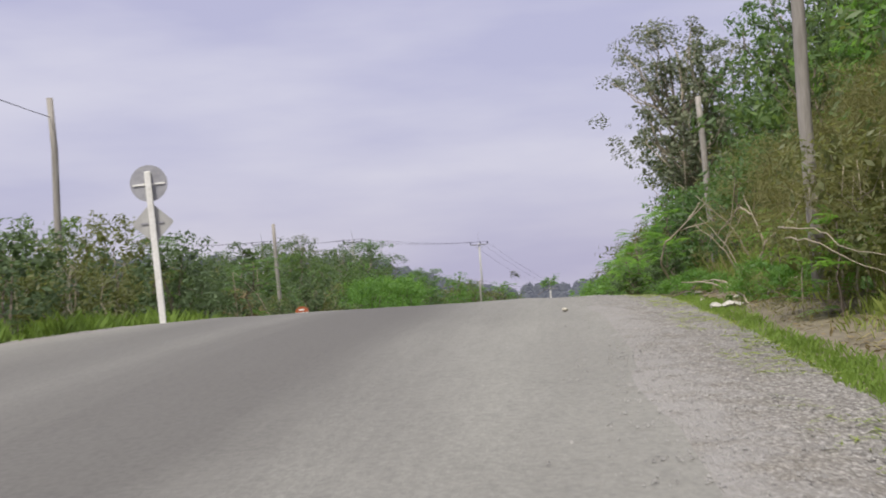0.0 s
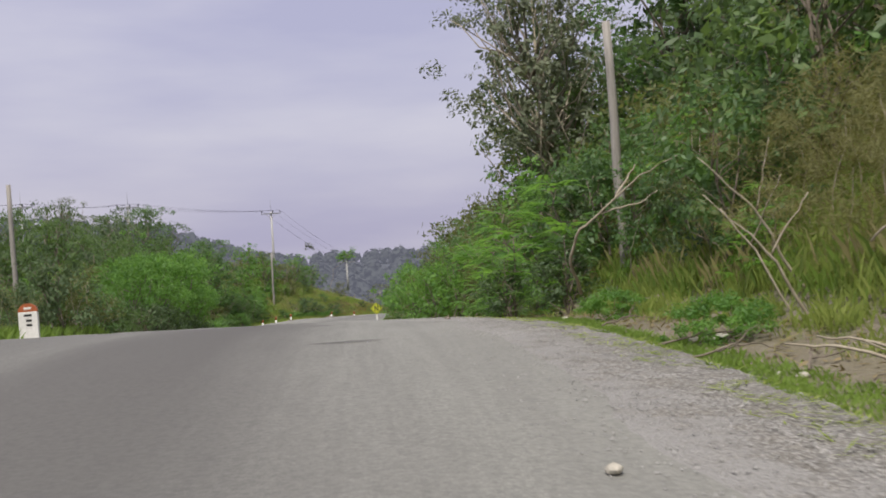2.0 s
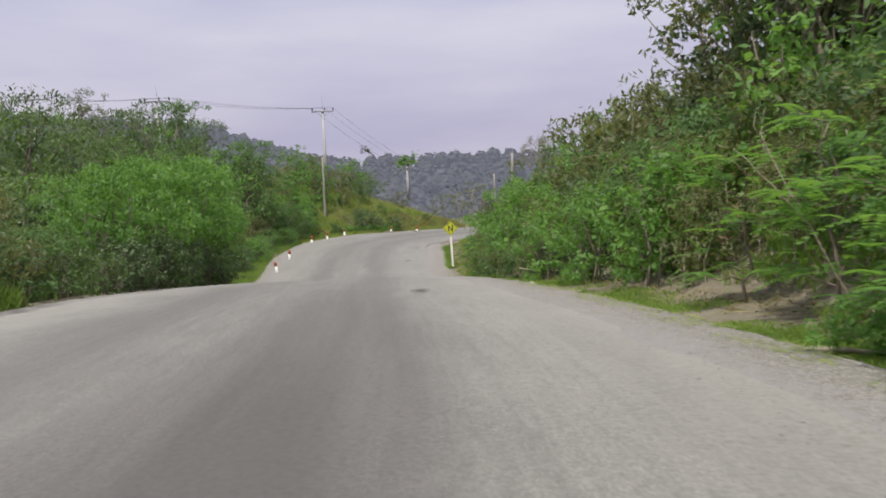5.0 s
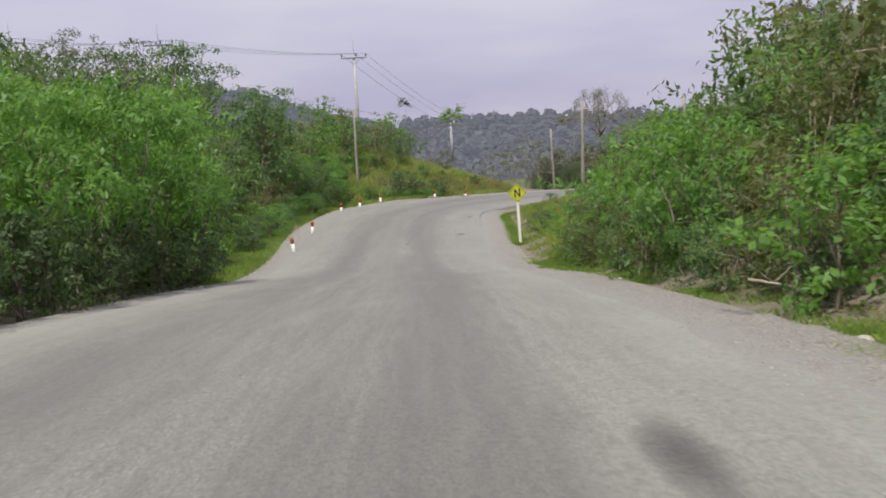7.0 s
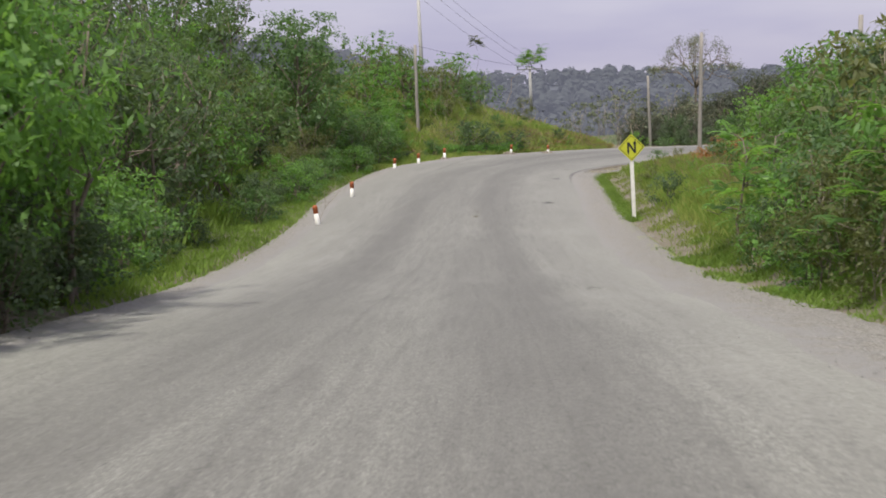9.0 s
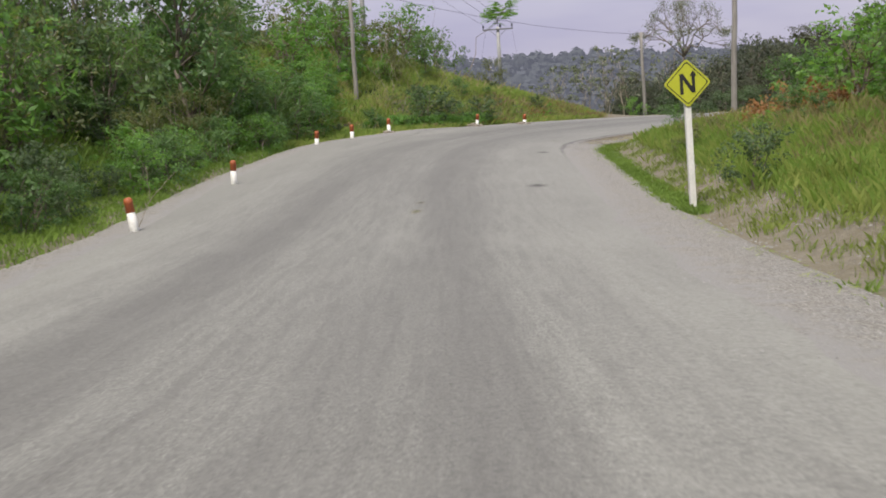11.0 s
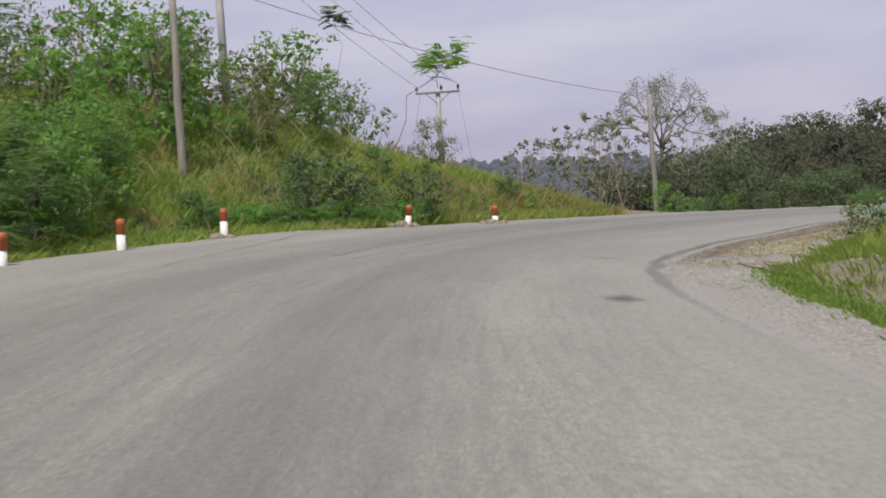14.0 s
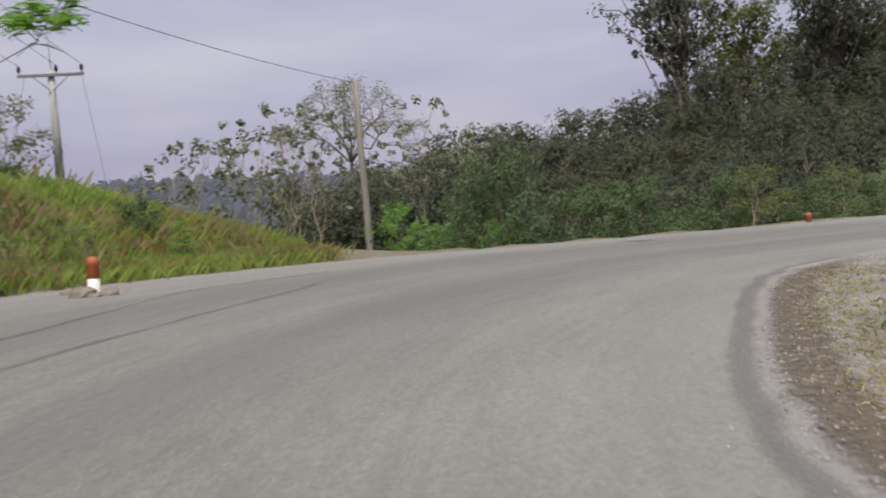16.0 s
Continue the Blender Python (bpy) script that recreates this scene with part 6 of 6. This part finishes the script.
stone(2.74, 10.0, road_z(2.74, 10.0), 0.042, M_STONE, "yellowish stone lying on the road")
stone(4.38, 4.82, ground_z(4.38, 4.82), 0.06, M_STONE, "grey stone in the verge grass")
stone(3.16, 23.3, road_z(3.1, 23.3), 0.05, M_BARK, "dark clod at the road's edge")
for x, y, r in [(4.8, 13.1, 0.05), (4.85, 15.8, 0.06), (4.7, 13.3, 0.04), (4.75, 26.4, 0.06), (4.9, 22.6, 0.07), (3.2, 57.0, 0.06), (3.4, 45.3, 0.10)]:
    stone(x, y, ground_z(x, y), r, M_STONE, "pale stone at the foot of the slope")
for x, y, r in [(-0.62, 119.72, 0.22), (-0.30, 119.8, 0.16), (-0.85, 119.8, 0.15), (-0.5, 119.55, 0.12), (-0.2, 119.6, 0.10), (1.65, 120.5, 0.18), (1.95, 120.5, 0.13), (1.78, 120.35, 0.10), (-4.2, 114.0, 0.16), (-3.95, 114.1, 0.12), (-0.9, 120.5, 0.16), (-1.3, 120.2, 0.12), (1.5, 121.2, 0.13), (2.0, 121.4, 0.10), (-0.7, 120.7, 0.10), (2.2, 121.1, 0.07)]:
    stone(x, y, road_z(x, y) - 0.05, r, M_CLOD, "clod of earth and rubble at a post")


def crumpled(x, y, sx, sy, h, mat, label, name, seed):
    """A crumpled sheet lying on the ground."""
    n = 14
    gx, gy = np.meshgrid(np.linspace(-1, 1, n), np.linspace(-1, 1, n), indexing="ij")
    r = np.random.default_rng(seed)
    z = h * (0.5 + 0.5 * wave(gx * 1.4, gy * 1.4, 0.5, seed)) * (1.1 - 0.6 * np.hypot(gx, gy)) + r.normal(0, h * 0.08, gx.shape)
    px, py = x + sx * (gx + 0.12 * wave(gy, gx, 0.4, 1)), y + sy * (gy + 0.12 * wave(gx, gy, 0.4, 2))
    v = np.stack([px, py, height(px, py) + 0.03 + np.maximum(z, 0)], -1).reshape(-1, 3)
    ob = mesh_object(name, v, grid_faces(n, n), mat)
    so = ob.modifiers.new("thick", "SOLIDIFY")
    so.thickness = 0.006
    return tagged(ob, label, "litter")


crumpled(4.78, 10.5, 0.20, 0.12, 0.10, M_PLASTIC, "crumpled white plastic sheet on the verge", "plastic_sheet", 3)
crumpled(5.0, 15.6, 0.10, 0.06, 0.07, M_PLASTIC, "small white scrap of litter", "plastic_scrap", 4)
crumpled(5.25, 12.6, 0.07, 0.05, 0.05, M_PLASTIC, "small white scrap of litter", "plastic_scrap", 6)
crumpled(2.75, 85.2, 0.12, 0.05, 0.03, M_PLASTIC, "flat white scrap on the gravel", "paper_scrap", 5)


# ---------------------------------------------------------------- marks on the road
def fading_mark(name="dark_asphalt_mark", lo=(0.06, 0.058, 0.056), hi=(0.11, 0.107, 0.10), most=0.62, grain=9.0, rag=0.9):
    """A mark that fades out into the asphalt round its edge; UV.x is 1 inside and 0 at the edge."""
    k = Mat(name)
    uv = k.node("SeparateXYZ")
    k.link(k.node("TexCoord").outputs["UV"], uv.inputs["Vector"])
    n = k.noise(k.coord(), grain, 5.0, 0.7)
    k.done(k.ramp(n, (0.3, lo), (0.7, hi)), 0.8)
    cover = k.ramp(k.math("ADD", uv.outputs["X"], k.math("MULTIPLY", k.math("SUBTRACT", n, 0.5), rag)), (0.15, (0,) * 3), (0.95, (most,) * 3))
    mx = k.node("MixShader")
    k.link(cover, mx.inputs["Fac"])
    k.link(k.node("BsdfTransparent").outputs["BSDF"], mx.inputs[1])
    k.link(k.b.outputs["BSDF"], mx.inputs[2])
    k.link(mx.outputs["Shader"], k.out.inputs["Surface"])
    return k.m


M_DARK_MARK = fading_mark()
M_SMEAR = fading_mark("trodden_straw_smear", (0.14, 0.13, 0.06), (0.24, 0.22, 0.11), 0.55, 14.0, 1.6)


def road_mark(points, label, name="tar_patch", mat=None):
    v = [(x, y, road_z(x, y) + 0.007) for x, y in points]
    c = np.mean(v, 0)
    c[2] = road_z(c[0], c[1]) + 0.007
    n = len(v)
    return tagged(mesh_object(name, v + [tuple(c)], [(i, (i + 1) % n, n) for i in range(n)], mat or M_DARK_MARK, "structure", [(0, 0)] * n + [(1, 0)]), label, "road mark")


def blob(cx, cy, rx, ry, seed):
    r = random.Random(seed)
    return [(cx + rx * 1.5 * math.cos(a) * r.uniform(0.9, 1.1), cy + ry * 1.5 * math.sin(a) * r.uniform(0.9, 1.1)) for a in np.linspace(0, 6.283, 18, endpoint=False)]


for n, (x, y, rx, ry) in enumerate([(1.0, 40.9, 0.16, 0.8), (0.9, 91.8, 0.22, 0.45), (1.28, 20.6, 0.16, 0.10), (0.72, 66.0, 0.10, 0.2), (1.6, 102.2, 0.18, 0.3), (1.6, 16.2, 0.35, 0.12), (12.6, 127.4, 0.4, 0.25)]):
    road_mark(blob(x, y, rx, ry, n), "dark irregular mark on the asphalt")
road_mark([(x, y - 0.62 * (x - 2.75)) for x, y in blob(2.75, 20.66, 0.42, 0.09, 30)], "long dark mark slanting across the asphalt")

for n, (x, y, rx, ry) in enumerate([(-1.57, 88.9, 0.09, 0.22), (-1.56, 87.1, 0.10, 0.4), (2.3, 107.25, 0.3, 0.07)]):
    road_mark(blob(x, y, rx, ry, 60 + n), "olive smear of trodden straw on the asphalt", "straw_smear", M_SMEAR)


def crack(path, w, deep=0.5):
    p = np.array(path, float)
    t = np.linspace(0, len(p) - 1, 26)
    q = np.stack([np.interp(t, np.arange(len(p)), p[:, k]) for k in (0, 1)], 1)
    d = np.gradient(q, axis=0)
    d /= np.linalg.norm(d, axis=1)[:, None]
    s = np.stack([d[:, 1], -d[:, 0]], 1)
    r = np.random.default_rng(int(p[0, 1]))
    ww = w * r.uniform(0.3, 1.3, len(q))[:, None]
    q += r.normal(0, 0.02, q.shape)
    v = [(x, y, road_z(x, y) + 0.012) for x, y in np.vstack([q + s * ww, q, q - s * ww])]
    n = len(q)
    uv = [(0, 0)] * n + [(deep, 0)] * n + [(0, 0)] * n
    return tagged(mesh_object("road_seam", v, [(i, i + 1, i + 1 + n, i + n) for j in (0, n) for i in range(j, j + n - 1)], M_DARK_MARK, "structure", uv), "dark worn seam along the asphalt", "road mark")


crack([(-4.0, 108.0), (-3.6, 111.0), (-2.6, 115.0), (-0.6, 119.0)], 0.05, 0.75)
crack([(-1.6, 109.0), (-0.82, 112.4), (0.36, 115.3), (2.7, 120.2), (5.2, 123.0)], 0.05, 0.75)
crack([(-1.65, 51.0), (-1.75, 56.0), (-1.95, 63.0), (-2.2, 72.0)], 0.06, 0.26)
crack([(0.0, 54.0), (-0.2, 60.0), (-0.35, 66.0), (-0.7, 76.0)], 0.05, 0.22)
crack([(-1.3, 108.4), (-0.53, 110.73), (0.0, 112.34), (0.66, 113.87), (2.23, 116.93), (4.58, 120.69)], 0.06, 0.75)


M_EDGE = fading_mark("crumbled_edge_dirt", (0.045, 0.035, 0.024), (0.17, 0.140, 0.092), 0.85, 15.0, 2.8)
M_BARE = fading_mark("bared_dark_asphalt", (0.06, 0.058, 0.056), (0.20, 0.195, 0.187), 0.40, 34.0, 4.5)


def edge_strip(name, mat, start, end, inner, width, label, category):
    """A ragged strip along the inner edge of the bend, between two stations."""
    rows = [i for i in range(len(LINE)) if start < STAT[i] < end]
    verts, uv = [], []
    for i in rows:
        fade = float(smooth(start, start + 7, STAT[i]) * (1 - smooth(end - 5, end, STAT[i])))
        a = inner + 0.035 * wave(STAT[i], 1.0, 0.5, 2.0)
        w = width * (1 + 0.2 * wave(STAT[i], 4.0, 0.7, 5.0)) * (0.3 + 0.7 * fade)
        for t in (0.0, 0.2, 0.4, 0.6, 0.8, 1.0):
            u = LINE[i, 4] + a + w * t
            x, y = LINE[i, :2] + SIDE[i] * u
            z = max(road_lift(i, u) if u < LINE[i, 4] else -1.0, shoulder_lift(i, u))
            verts.append((x, y, LINE[i, 2] + LINE[i, 5] * u + z + 0.014))
            uv.append((1.1 * math.sin(math.pi * t) * fade, 0))
    return tagged(mesh_object(name, verts, grid_faces(len(rows), 6), mat, "structure", uv), label, category)


edge_strip("bared_edge", M_BARE, 144, 174, -0.10, 0.26, "dark bared asphalt along the inner edge of the bend", "road mark")
edge_strip("edge_dirt", M_EDGE, 150, 175, 0.20, 0.60, "dark brown dirt and crumbled asphalt along the inner edge", "dirt")
